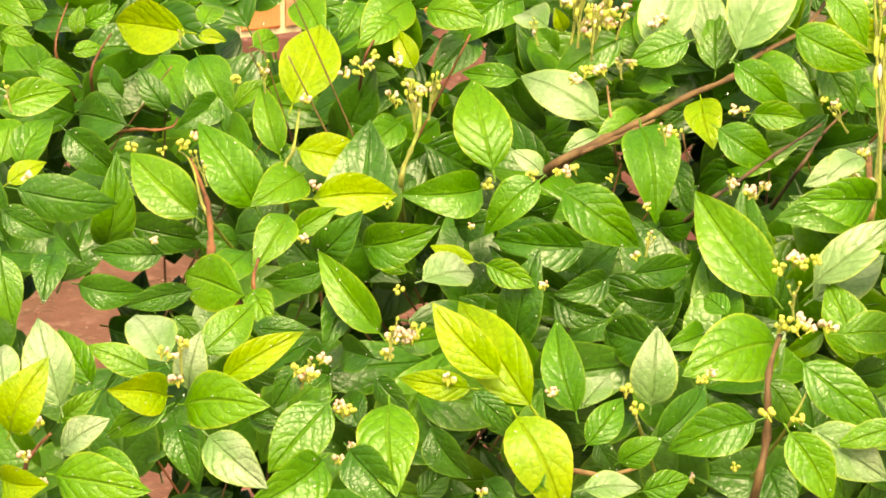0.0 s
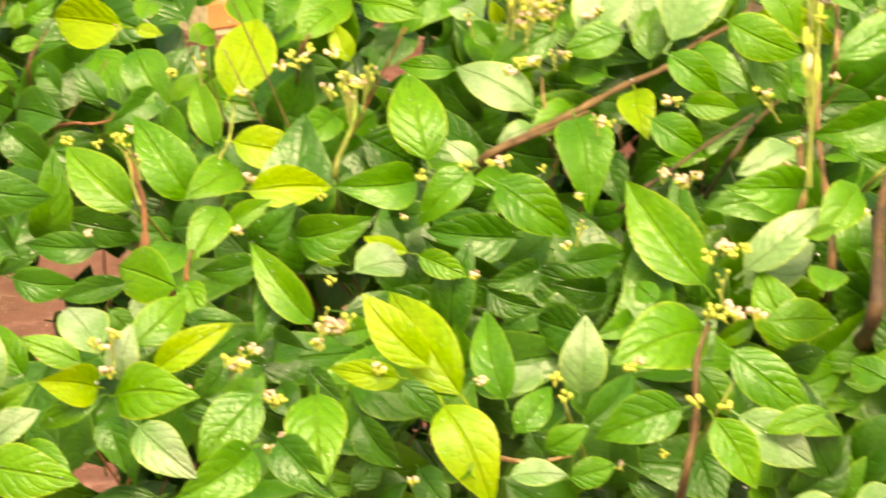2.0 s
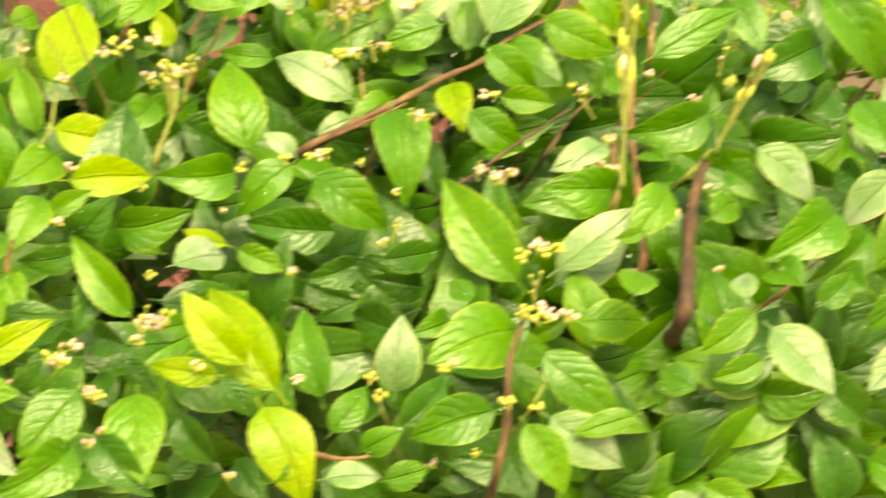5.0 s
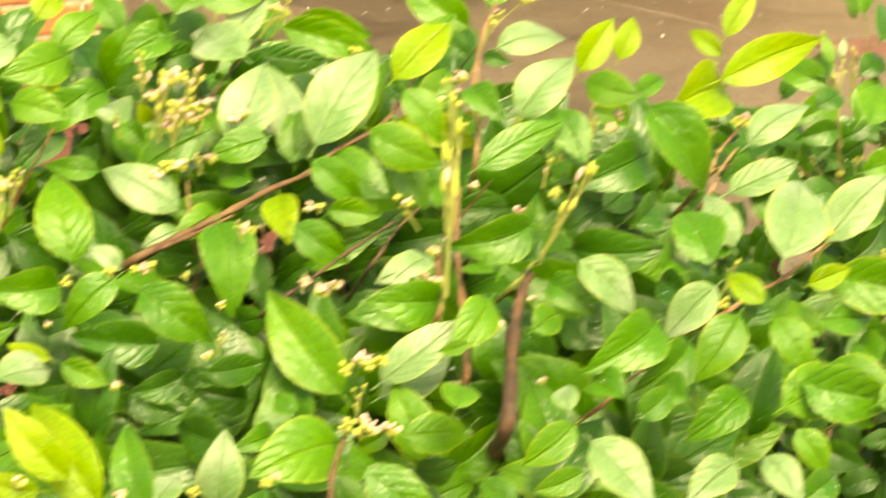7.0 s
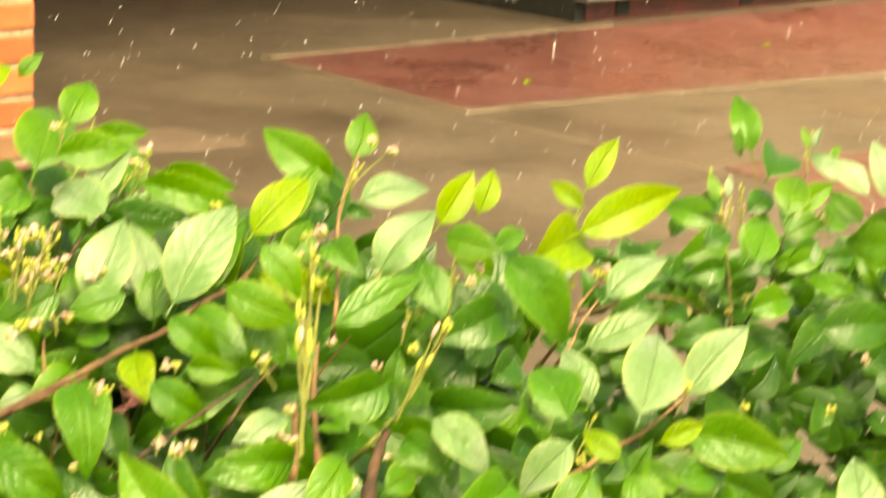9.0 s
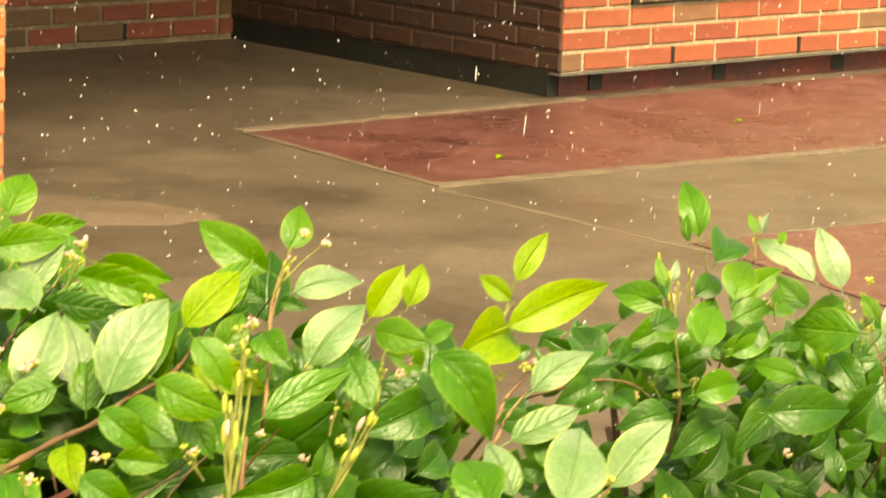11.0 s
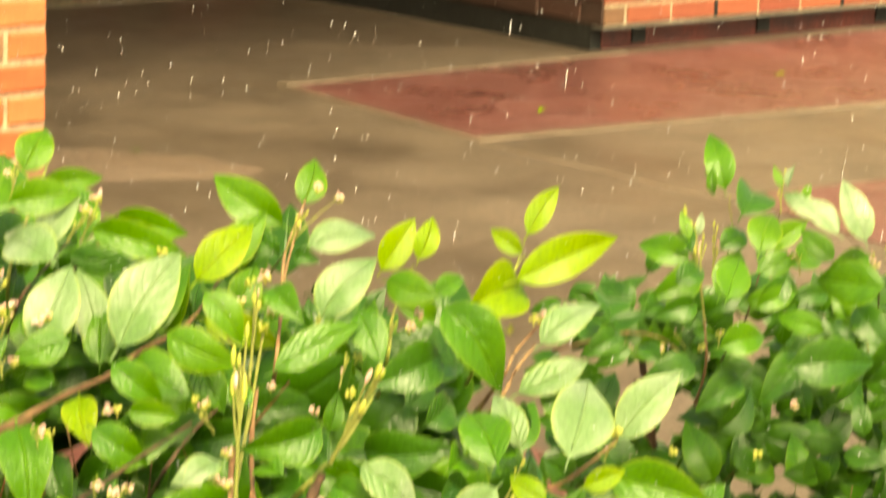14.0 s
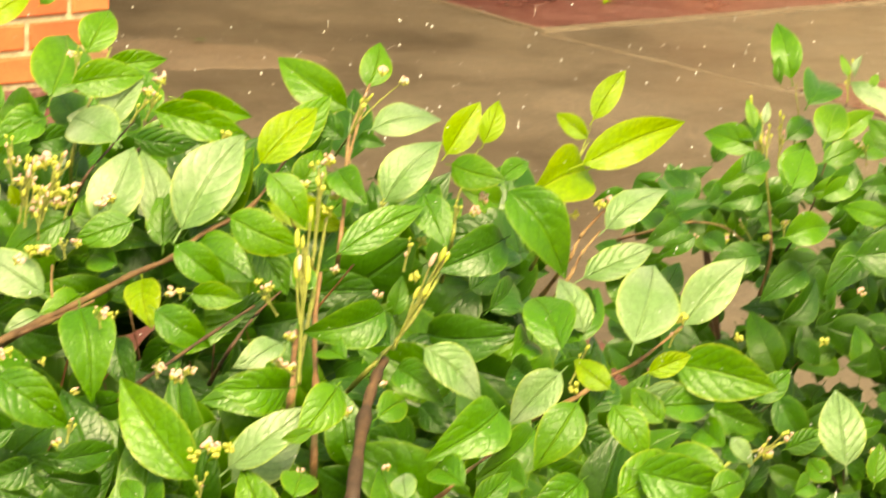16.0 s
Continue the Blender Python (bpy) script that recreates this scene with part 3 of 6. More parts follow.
def bud_mesh(count, seed, material_bud):
    rg = random.Random(seed)
    bm = bmesh.new()
    for k in range(count):
        a, h = k * 2.4 + rg.uniform(-0.4, 0.4), rg.uniform(0.2, 1.0)
        tip = Vector((math.cos(a) * rg.uniform(0.2, 0.62), math.sin(a) * 0.5, h * 0.75 - 0.25))
        tube(bm, ((0, 0, -0.6), tip * 0.45 + Vector((0, 0, -0.15)), tip), 0.055, 0.045, 4)
        r = rg.uniform(0.15, 0.31)
        m = Matrix.Translation(tip) @ Matrix.Diagonal((r, r, r * 1.15, 1))
        bmesh.ops.create_icosphere(bm, subdivisions=2, radius=1.0, matrix=m)
    me = bpy.data.meshes.new("buds")
    bm.to_mesh(me)
    bm.free()
    me.materials.append(CALYX)
    me.materials.append(material_bud)
    for p in me.polygons:
        p.use_smooth = True
        if p.center.z > 0.1 and len(p.vertices) == 3 and seed % 3:
            p.material_index = 1
    return me


BUDS = [bud_mesh(n, k, BUD) for k, n in enumerate((5, 7, 8, 6, 9, 6, 4))]


def buds(shrub, u, d, v, size):
    m = Matrix.Translation((u, d, v)) @ pose(0, 0, 0, pick.uniform(-25, 35), pick.uniform(-35, 35), pick.uniform(0, 360)) @ Matrix.Diagonal((0.0039 * size,) * 3 + (1,))
    return piece("flower_head", pick.choice(BUDS), m, shrub)


def shoot_mesh(fingers, seed):
    """A shoot one unit tall: an upright axis with budded fingers."""
    rg = random.Random(seed)
    bm = bmesh.new()
    tube(bm, ((0, 0, 0), (0.03, 0.01, 0.35), (-0.01, 0, 0.8)), 0.05, 0.028, 6)
    tips = []
    for k in range(fingers):
        h = 0.25 + 0.5 * k / fingers + rg.uniform(-0.05, 0.05)
        a = k * 2.4 + rg.uniform(-0.5, 0.5)
        out = rg.uniform(0.09, 0.24)
        tip = Vector((math.cos(a) * out, math.sin(a) * out, min(h + rg.uniform(0.18, 0.4), 1.0)))
        tube(bm, ((0, 0, h), (tip.x * 0.6, tip.y * 0.6, h + (tip.z - h) * 0.4), tip), 0.024, 0.03, 5)
        tips.append((tip, rg.uniform(0.038, 0.062)))
    sticks = len(bm.faces)
    for tip, r in tips:
        bmesh.ops.create_icosphere(bm, subdivisions=2, radius=1.0, matrix=Matrix.Translation(tip) @ Matrix.Diagonal((r * 1.2, r * 1.2, r * 1.1, 1)))
    me = bpy.data.meshes.new("shoot")
    bm.to_mesh(me)
    bm.free()
    me.materials.append(BARKS["green"])
    me.materials.append(CALYX)
    me.materials.append(BUD)
    for p in me.polygons:
        p.use_smooth = True
        if p.index >= sticks:
            ball = (p.index - sticks) // 80
            p.material_index = 2 if (ball + seed) % 4 == 0 else 1
    return me


SHOOTS = {n: [shoot_mesh(n, 10 * n + k) for k in range(2)] for n in range(2, 9)}


def shoot(shrub, u, d, v, mm, lean, fingers):
    m = Matrix.Translation((u, d, v)) @ pose(0, 0, 0, pick.uniform(-18, 6), lean, 0) @ pose(0, 0, 0, 0, 0, pick.uniform(0, 360)) @ Matrix.Diagonal((min(mm, 9 + 0.14 * mm) / 1000,) * 2 + (mm / 1000, 1))
    return piece("shoot", pick.choice(SHOOTS[fingers]), m, shrub)


def shrub(label):
    top = new("cotoneaster_shrub")
    top.matrix_basis = HEDGE
    return tagged(top, label, "shrub", "shrubs of the hedge")


near_a = shrub("wet green cotoneaster bush with lime young leaves and pink buds")
near_b = shrub("glossy cotoneaster bush with upright yellow shoots and buds")
far = shrub("darker cotoneaster bush behind the hedge with small leaves")

# main stems
stem(near_a, 'brown', 3.6, (-0.085, 1.358, 1.110), (-0.066, 1.379, 1.116), (-0.045, 1.400, 1.123), (-0.031, 1.415, 1.128), (-0.014, 1.429, 1.133), (-0.001, 1.448, 1.140), (0.019, 1.468, 1.147))
stem(near_a, 'brown', 2.4, (-0.000, 1.448, 1.140), (0.019, 1.468, 1.148), (0.034, 1.505, 1.163), (0.043, 1.525, 1.171))
stem(near_a, 'dark', 2.2, (-0.023, 1.332, 1.102), (-0.014, 1.343, 1.106), (0.003, 1.368, 1.113), (0.023, 1.393, 1.121))
stem(near_a, 'red', 3.0, (-0.214, 1.271, 1.087), (-0.216, 1.283, 1.090), (-0.222, 1.317, 1.099), (-0.230, 1.343, 1.106), (-0.234, 1.355, 1.109))
stem(near_a, 'brown', 3.6, (-0.007, 1.188, 1.025), (-0.003, 1.188, 1.049), (-0.003, 1.191, 1.071), (0.002, 1.223, 1.077))
stem(near_b, 'tan', 3.2, (0.050, 1.279, 1.089), (0.050, 1.334, 1.103), (0.049, 1.381, 1.117), (0.051, 1.419, 1.130))
stem(near_b, 'green', 2.2, (0.047, 1.424, 1.132), (0.048, 1.438, 1.136), (0.049, 1.473, 1.149), (0.049, 1.499, 1.160))
stem(near_b, 'dark', 6.6, (0.065, 1.241, 1.081), (0.070, 1.308, 1.096), (0.075, 1.340, 1.105), (0.079, 1.355, 1.109))
stem(near_b, 'green', 2.4, (0.071, 1.345, 1.106), (0.078, 1.359, 1.110), (0.090, 1.383, 1.118), (0.104, 1.422, 1.131))
stem(near_b, 'tan', 2.0, (0.059, 1.440, 1.137), (0.061, 1.477, 1.151), (0.062, 1.516, 1.167), (0.066, 1.540, 1.177), (0.072, 1.562, 1.188))
stem(near_b, 'tan', 2.4, (0.155, 1.326, 1.101), (0.171, 1.345, 1.106), (0.185, 1.357, 1.110), (0.207, 1.386, 1.119))
stem(near_b, 'tan', 2.2, (0.161, 1.436, 1.136), (0.167, 1.454, 1.142), (0.179, 1.474, 1.150))
stem(near_a, 'red', 1.4, (-0.304, 1.439, 1.137), (-0.305, 1.477, 1.151))
stem(near_a, 'red', 1.6, (-0.286, 1.424, 1.131), (-0.282, 1.453, 1.142))
stem(near_a, 'red', 1.6, (-0.261, 1.378, 1.116), (-0.252, 1.378, 1.116), (-0.245, 1.381, 1.117), (-0.244, 1.388, 1.119))
stem(near_a, 'red', 2.2, (-0.196, 1.251, 1.083), (-0.197, 1.276, 1.088))
stem(near_a, 'red', 2.6, (-0.214, 1.268, 1.086), (-0.218, 1.289, 1.091))
stem(near_a, 'tan', 2.2, (-0.072, 1.188, 1.034), (-0.060, 1.188, 1.033), (-0.048, 1.188, 1.036))
stem(near_a, 'tan', 1.5, (-0.064, 1.396, 1.122), (-0.066, 1.420, 1.130))
stem(near_a, 'red', 1.6, (-0.170, 1.441, 1.137), (-0.165, 1.459, 1.144))
stem(near_b, 'tan', 4.0, (0.040, 1.325, 1.101), (0.041, 1.367, 1.113), (0.041, 1.374, 1.115))
stem(near_b, 'green', 2.6, (0.041, 1.326, 1.101), (0.048, 1.401, 1.124), (0.053, 1.461, 1.145))
stem(near_a, 'green', 2.4, (-0.147, 1.343, 1.106), (-0.145, 1.366, 1.112), (-0.143, 1.386, 1.118), (-0.144, 1.410, 1.127))
stem(near_a, 'dark', 1.8, (-0.040, 1.497, 1.159), (-0.025, 1.526, 1.171), (-0.016, 1.550, 1.182))
stem(near_a, 'green', 2.2, (-0.064, 1.506, 1.163), (-0.058, 1.551, 1.182), (-0.052, 1.584, 1.198))
stem(near_b, 'dark', 1.8, (0.014, 1.360, 1.111), (0.024, 1.387, 1.119), (0.034, 1.404, 1.125))
stem(near_a, 'brown', 2.6, (-0.077, 1.364, 1.112), (-0.063, 1.377, 1.116), (-0.046, 1.394, 1.121))
stem(near_a, 'green', 1.6, (-0.222, 1.312, 1.097), (-0.233, 1.351, 1.108), (-0.240, 1.362, 1.111))
stem(near_a, 'green', 2.0, (-0.195, 1.347, 1.107), (-0.193, 1.365, 1.112), (-0.194, 1.397, 1.122))
stem(near_a, 'green', 1.4, (-0.048, 1.188, 1.049), (-0.050, 1.188, 1.055), (-0.051, 1.188, 1.059))
stem(near_b, 'green', 1.4, (0.004, 1.188, 1.052), (0.011, 1.188, 1.066))
stem(near_b, 'tan', 2.0, (0.101, 1.251, 1.083), (0.111, 1.269, 1.087), (0.130, 1.295, 1.093))
stem(near_b, 'green', 1.8, (0.205, 1.257, 1.084), (0.218, 1.283, 1.090), (0.243, 1.300, 1.094))
stem(near_a, 'red', 2.0, (-0.273, 1.188, 1.026), (-0.270, 1.188, 1.035), (-0.263, 1.188, 1.043))
stem(far, 'dark', 1.6, (0.444, 2.615, 0.902), (0.454, 2.615, 0.941), (0.469, 2.617, 0.993))
stem(far, 'dark', 1.6, (0.550, 2.619, 0.938), (0.534, 2.619, 0.963), (0.518, 2.618, 0.978))
stem(far, 'tan', 2.6, (0.414, 2.613, 0.865), (0.411, 2.613, 0.902), (0.406, 2.614, 0.939))
stem(far, 'tan', 2.4, (0.326, 2.610, 0.886), (0.348, 2.611, 0.891), (0.374, 2.612, 0.888), (0.394, 2.612, 0.874))
stem(far, 'red', 2.2, (0.582, 2.619, 0.837), (0.581, 2.620, 0.894), (0.565, 2.620, 0.936))
stem(far, 'green', 1.4, (0.430, 2.615, 0.975), (0.427, 2.615, 0.995), (0.427, 2.615, 1.005))
stem(near_b, 'tan', 2.0, (0.063, 1.567, 1.145), (0.064, 1.582, 1.151), (0.069, 1.610, 1.164), (0.073, 1.633, 1.175))
stem(near_b, 'green', 1.3, (0.069, 1.601, 1.163), (0.078, 1.616, 1.170), (0.089, 1.630, 1.177))
stem(near_b, 'green', 1.6, (0.157, 1.473, 1.142), (0.162, 1.490, 1.149), (0.168, 1.516, 1.160), (0.177, 1.548, 1.174))
stem(near_b, 'green', 1.2, (0.167, 1.514, 1.159), (0.172, 1.529, 1.165), (0.176, 1.538, 1.169))
stem(near_b, 'tan', 2.0, (0.159, 1.421, 1.129), (0.167, 1.442, 1.137), (0.176, 1.460, 1.143))
stem(near_b, 'green', 1.8, (0.110, 1.462, 1.138), (0.113, 1.492, 1.150), (0.123, 1.528, 1.165))
stem(near_b, 'green', 1.6, (0.074, 1.469, 1.141), (0.077, 1.481, 1.146), (0.090, 1.500, 1.153))
stem(near_b, 'dark', 1.6, (-0.058, 1.497, 1.152), (-0.049, 1.519, 1.161), (-0.038, 1.543, 1.171))

# leaves: shrub, tone, place, length in mm, lean, nod, face, roll, width to length
leaf(near_a, 'Y', -0.246, 1.458, 1.142, 41.6, -88, -22, 9, -4, 0.55)
leaf(near_a, 'Y', -0.246, 1.459, 1.141, 13.1, 96, 5, 23, -4, 0.50)
leaf(near_a, 'L', -0.245, 1.471, 1.142, 21.5, 29, -54, 22, -6, 0.55)
leaf(near_a, 'L', -0.341, 1.484, 1.149, 23.9, 99, 46, 24, 1, 0.55)
leaf(near_a, 'L', -0.332, 1.455, 1.142, 16.7, 104, 13, 23, 3, 0.53)
leaf(near_a, 'M', -0.312, 1.427, 1.133, 20.8, 106, 7, 19, -6, 0.50)
leaf(near_a, 'L', -0.323, 1.398, 1.119, 31.9, 76, -15, 19, 0, 0.49)
leaf(near_a, 'D', -0.261, 1.379, 1.117, 37.2, -87, -30, 8, 6, 0.55)
leaf(near_a, 'D', -0.250, 1.412, 1.115, 23.1, -34, 3, 14, 3, 0.48)
leaf(near_a, 'M', -0.263, 1.461, 1.133, 37.1, 137, 55, 21, -7, 0.55)
leaf(near_a, 'M', -0.243, 1.436, 1.139, 35.2, 140, 41, 24, -7, 0.55)
leaf(near_a, 'D', -0.228, 1.426, 1.120, 24.8, -117, 45, 3, 0, 0.55)
leaf(near_a, 'M', -0.307, 1.360, 1.100, 28.1, 27, -23, 25, -1, 0.55)
leaf(near_a, 'L', -0.314, 1.359, 1.103, 18.3, 10, -24, 20, -2, 0.54)
leaf(near_a, 'D', -0.293, 1.387, 1.115, 30.9, 129, 15, 7, 0, 0.53)
leaf(near_a, 'D', -0.304, 1.324, 1.103, 42.1, 98, 3, 9, 1, 0.45)
leaf(near_a, 'Y', -0.308, 1.338, 1.100, 19.6, 57, -20, 21, -7, 0.47)
leaf(near_a, 'D', -0.305, 1.307, 1.099, 23.8, 114, 14, 4, -7, 0.51)
leaf(near_a, 'D', -0.268, 1.299, 1.078, 27.6, -58, -33, 0, -2, 0.55)
leaf(near_a, 'L', -0.225, 1.327, 1.089, 41.0, -49, -14, 23, 1, 0.50)
leaf(near_a, 'M', -0.204, 1.348, 1.087, 44.0, -33, -2, 23, 3, 0.48)
leaf(near_a, 'M', -0.210, 1.385, 1.105, 36.0, -67, -47, 17, -3, 0.55)
leaf(near_a, 'Y', -0.201, 1.423, 1.115, 45.4, 17, -38, 20, 5, 0.55)
leaf(near_a, 'Y', -0.195, 1.368, 1.112, 34.8, 96, 6, 14, -6, 0.50)
leaf(near_a, 'L', -0.200, 1.384, 1.102, 34.0, -18, -18, 25, -1, 0.38)
leaf(near_a, 'L', -0.187, 1.357, 1.104, 33.7, -91, 66, 22, 7, 0.55)
leaf(near_a, 'Y', -0.185, 1.327, 1.100, 37.0, 88, -11, 13, -3, 0.45)
leaf(near_a, 'L', -0.188, 1.312, 1.099, 28.9, -139, 54, 24, 6, 0.55)
leaf(near_a, 'L', -0.189, 1.308, 1.089, 21.7, 58, -3, 18, 4, 0.44)
leaf(near_a, 'D', -0.177, 1.301, 1.082, 28.1, 38, 34, 7, -3, 0.55)
leaf(near_a, 'M', -0.162, 1.303, 1.087, 33.6, 72, 27, 6, 5, 0.55)
leaf(near_a, 'M', -0.152, 1.417, 1.114, 26.3, -113, 54, 14, 6, 0.55)
leaf(near_a, 'L', -0.205, 1.499, 1.153, 32.1, 131, 67, 12, 4, 0.55)
leaf(near_a, 'L', -0.153, 1.498, 1.153, 37.6, -121, 57, 15, 6, 0.55)
leaf(near_a, 'M', -0.176, 1.490, 1.152, 20.8, -143, 57, 17, 1, 0.55)
leaf(near_a, 'Y', -0.149, 1.451, 1.128, 20.3, -26, -5, 22, -2, 0.50)
leaf(near_a, 'L', -0.221, 1.449, 1.138, 21.9, 72, -55, 21, 2, 0.55)
leaf(near_a, 'Y', -0.145, 1.497, 1.154, 24.3, 101, 9, 16, -4, 0.44)
leaf(near_a, 'M', -0.103, 1.499, 1.154, 32.4, -115, 41, 15, 7, 0.55)
leaf(near_a, 'D', -0.122, 1.466, 1.144, 30.7, -129, 48, 8, 5, 0.55)
leaf(near_a, 'D', -0.118, 1.465, 1.133, 24.7, 95, -53, 1, -6, 0.55)
leaf(near_a, 'M', -0.102, 1.437, 1.129, 25.1, -80, 6, 19, 6, 0.42)
leaf(near_a, 'L', -0.111, 1.381, 1.097, 46.1, -14, -25, 22, 7, 0.51)
leaf(near_a, 'P', -0.066, 1.418, 1.115, 40.6, -57, -10, 33, 4, 0.50)
leaf(near_a, 'M', -0.112, 1.349, 1.101, 34.1, -85, 40, 14, -4, 0.55)
leaf(near_a, 'P', -0.089, 1.363, 1.103, 17.4, -50, 3, 42, -1, 0.54)
leaf(near_a, 'M', -0.089, 1.340, 1.109, 31.2, -128, 23, 24, 4, 0.50)
leaf(near_a, 'M', -0.085, 1.331, 1.107, 38.9, 119, 16, 20, -6, 0.53)
leaf(near_a, 'L', -0.051, 1.408, 1.121, 26.1, -109, 54, 15, -4, 0.55)
leaf(near_a, 'P', -0.067, 1.390, 1.116, 17.7, -104, 34, 34, -3, 0.55)
leaf(near_a, 'M', -0.052, 1.386, 1.123, 42.0, 164, 51, 12, -8, 0.55)
leaf(near_a, 'M', -0.036, 1.426, 1.129, 26.9, -83, -45, 22, -6, 0.55)
leaf(near_a, 'M', -0.033, 1.470, 1.130, 36.9, -38, -22, 15, -0, 0.54)
leaf(near_a, 'M', -0.020, 1.461, 1.127, 29.3, -1, -25, 10, -4, 0.53)
leaf(near_a, 'L', -0.065, 1.442, 1.127, 34.9, -49, -38, 14, -5, 0.55)
leaf(near_a, 'Y', -0.086, 1.484, 1.140, 12.8, -19, 16, 14, 4, 0.55)
leaf(near_a, 'M', -0.012, 1.453, 1.136, 41.6, 108, 39, 18, -8, 0.55)
leaf(near_a, 'Y', -0.027, 1.416, 1.128, 28.2, 161, 54, 20, -2, 0.55)
leaf(near_a, 'L', -0.008, 1.408, 1.122, 24.6, 95, 3, 16, 7, 0.48)
leaf(near_a, 'M', -0.022, 1.388, 1.121, 29.6, 118, 15, 25, 3, 0.54)
leaf(near_a, 'L', 0.001, 1.505, 1.134, 39.0, 23, 34, 21, 1, 0.55)
leaf(near_a, 'Y', 0.022, 1.483, 1.148, 40.3, 105, 11, 20, 2, 0.39)
leaf(near_a, 'M', 0.047, 1.434, 1.114, 42.9, -35, -21, 15, -6, 0.37)
leaf(near_a, 'M', 0.038, 1.340, 1.098, 34.9, -87, 36, 21, -5, 0.55)
leaf(near_a, 'P', 0.037, 1.374, 1.109, 24.5, -96, 41, 40, -4, 0.55)
leaf(near_a, 'L', 0.005, 1.288, 1.070, 55.1, -39, -17, 22, -2, 0.43)
leaf(near_a, 'P', 0.013, 1.274, 1.081, 42.7, 47, -6, 39, -4, 0.39)
leaf(near_a, 'P', 0.014, 1.291, 1.071, 37.9, 59, -22, 36, 4, 0.51)
leaf(near_a, 'L', 0.005, 1.231, 1.073, 46.3, -91, 47, 23, 1, 0.55)
leaf(near_a, 'M', -0.016, 1.245, 1.078, 17.1, -62, -50, 20, 7, 0.55)
leaf(near_a, 'M', -0.024, 1.235, 1.074, 20.3, -81, 57, 21, 6, 0.55)
leaf(near_a, 'L', 0.021, 1.230, 1.076, 31.1, 91, -12, 18, -0, 0.51)
leaf(near_a, 'M', 0.006, 1.192, 1.078, 40.1, 124, 16, 22, -1, 0.44)
leaf(near_a, 'L', 0.000, 1.111, 1.077, 29.6, 146, 18, 11, -7, 0.50)
leaf(near_a, 'P', 0.009, 1.165, 1.061, 33.7, 119, 15, 30, 6, 0.54)
leaf(near_a, 'M', -0.005, 1.154, 1.066, 33.5, -106, 15, 15, 4, 0.53)
leaf(near_a, 'P', -0.045, 1.195, 1.054, 30.5, 3, 2, 29, -0, 0.55)
leaf(near_a, 'D', -0.035, 1.234, 1.067, 35.4, -87, -27, 3, 1, 0.55)
leaf(near_a, 'D', -0.045, 1.154, 1.055, 29.1, 51, -20, 0, 6, 0.54)
leaf(near_a, 'M', -0.068, 1.149, 1.054, 23.0, 37, -19, 9, -5, 0.50)
leaf(near_a, 'M', -0.057, 1.133, 1.054, 18.9, 55, 15, 6, -5, 0.55)
leaf(near_a, 'M', -0.071, 1.189, 1.052, 37.1, -14, -18, 25, -1, 0.40)
leaf(near_a, 'P', -0.070, 1.194, 1.056, 21.2, 46, -52, 37, -6, 0.55)
leaf(near_a, 'P', -0.069, 1.101, 1.055, 21.8, 85, -14, 41, -4, 0.48)
leaf(near_a, 'M', -0.049, 1.103, 1.054, 19.2, 80, -20, 6, 2, 0.55)
leaf(near_a, 'Y', -0.097, 1.190, 1.065, 38.2, -43, -3, 24, -7, 0.41)
leaf(near_a, 'Y', -0.085, 1.193, 1.052, 55.1, -41, -22, 13, -0, 0.38)
leaf(near_a, 'Y', -0.107, 1.184, 1.065, 26.2, -82, 15, 14, -7, 0.41)
leaf(near_a, 'Y', -0.092, 1.119, 1.078, 38.2, 146, 36, 18, -5, 0.55)
leaf(near_a, 'D', -0.109, 1.165, 1.071, 20.9, 132, 14, 10, -1, 0.46)
leaf(near_a, 'M', -0.079, 1.100, 1.055, 26.1, -74, -59, 6, 2, 0.55)
leaf(near_a, 'L', -0.111, 1.275, 1.089, 21.7, 111, 13, 14, 4, 0.49)
leaf(near_a, 'Y', -0.112, 1.285, 1.086, 20.6, -74, -14, 15, 6, 0.35)
leaf(near_a, 'D', -0.069, 1.322, 1.084, 37.0, -85, 13, 1, 7, 0.52)
leaf(near_a, 'D', -0.060, 1.271, 1.086, 23.1, -105, 38, 3, -6, 0.55)
leaf(near_a, 'D', -0.055, 1.273, 1.086, 27.9, 88, -16, 2, 1, 0.47)
leaf(near_a, 'M', -0.294, 1.257, 1.095, 29.5, 166, 25, 10, -7, 0.48)
leaf(near_a, 'D', -0.276, 1.277, 1.089, 24.3, -177, 71, 11, -7, 0.55)
leaf(near_a, 'D', -0.266, 1.252, 1.083, 26.6, 98, 6, 8, 6, 0.51)
leaf(near_a, 'D', -0.232, 1.284, 1.087, 29.3, -86, 13, 7, 5, 0.43)
leaf(near_a, 'D', -0.216, 1.249, 1.083, 28.1, -104, 17, 3, -7, 0.37)
leaf(near_a, 'L', -0.196, 1.244, 1.081, 38.5, -85, -33, 11, -2, 0.55)
leaf(near_a, 'L', -0.210, 1.193, 1.071, 29.7, 46, -27, 25, 4, 0.51)
leaf(near_a, 'P', -0.221, 1.201, 1.065, 33.1, -45, -45, 39, 6, 0.55)
leaf(near_a, 'P', -0.213, 1.191, 1.058, 22.8, 11, 12, 38, 7, 0.55)
leaf(near_a, 'Y', -0.201, 1.174, 1.067, 35.0, 57, -2, 21, 4, 0.34)
leaf(near_a, 'P', -0.257, 1.180, 1.052, 36.3, -19, -18, 30, -3, 0.51)
leaf(near_a, 'M', -0.246, 1.188, 1.059, 27.2, -35, -16, 17, 6, 0.44)
leaf(near_a, 'L', -0.225, 1.195, 1.064, 26.2, -64, 6, 23, 6, 0.42)
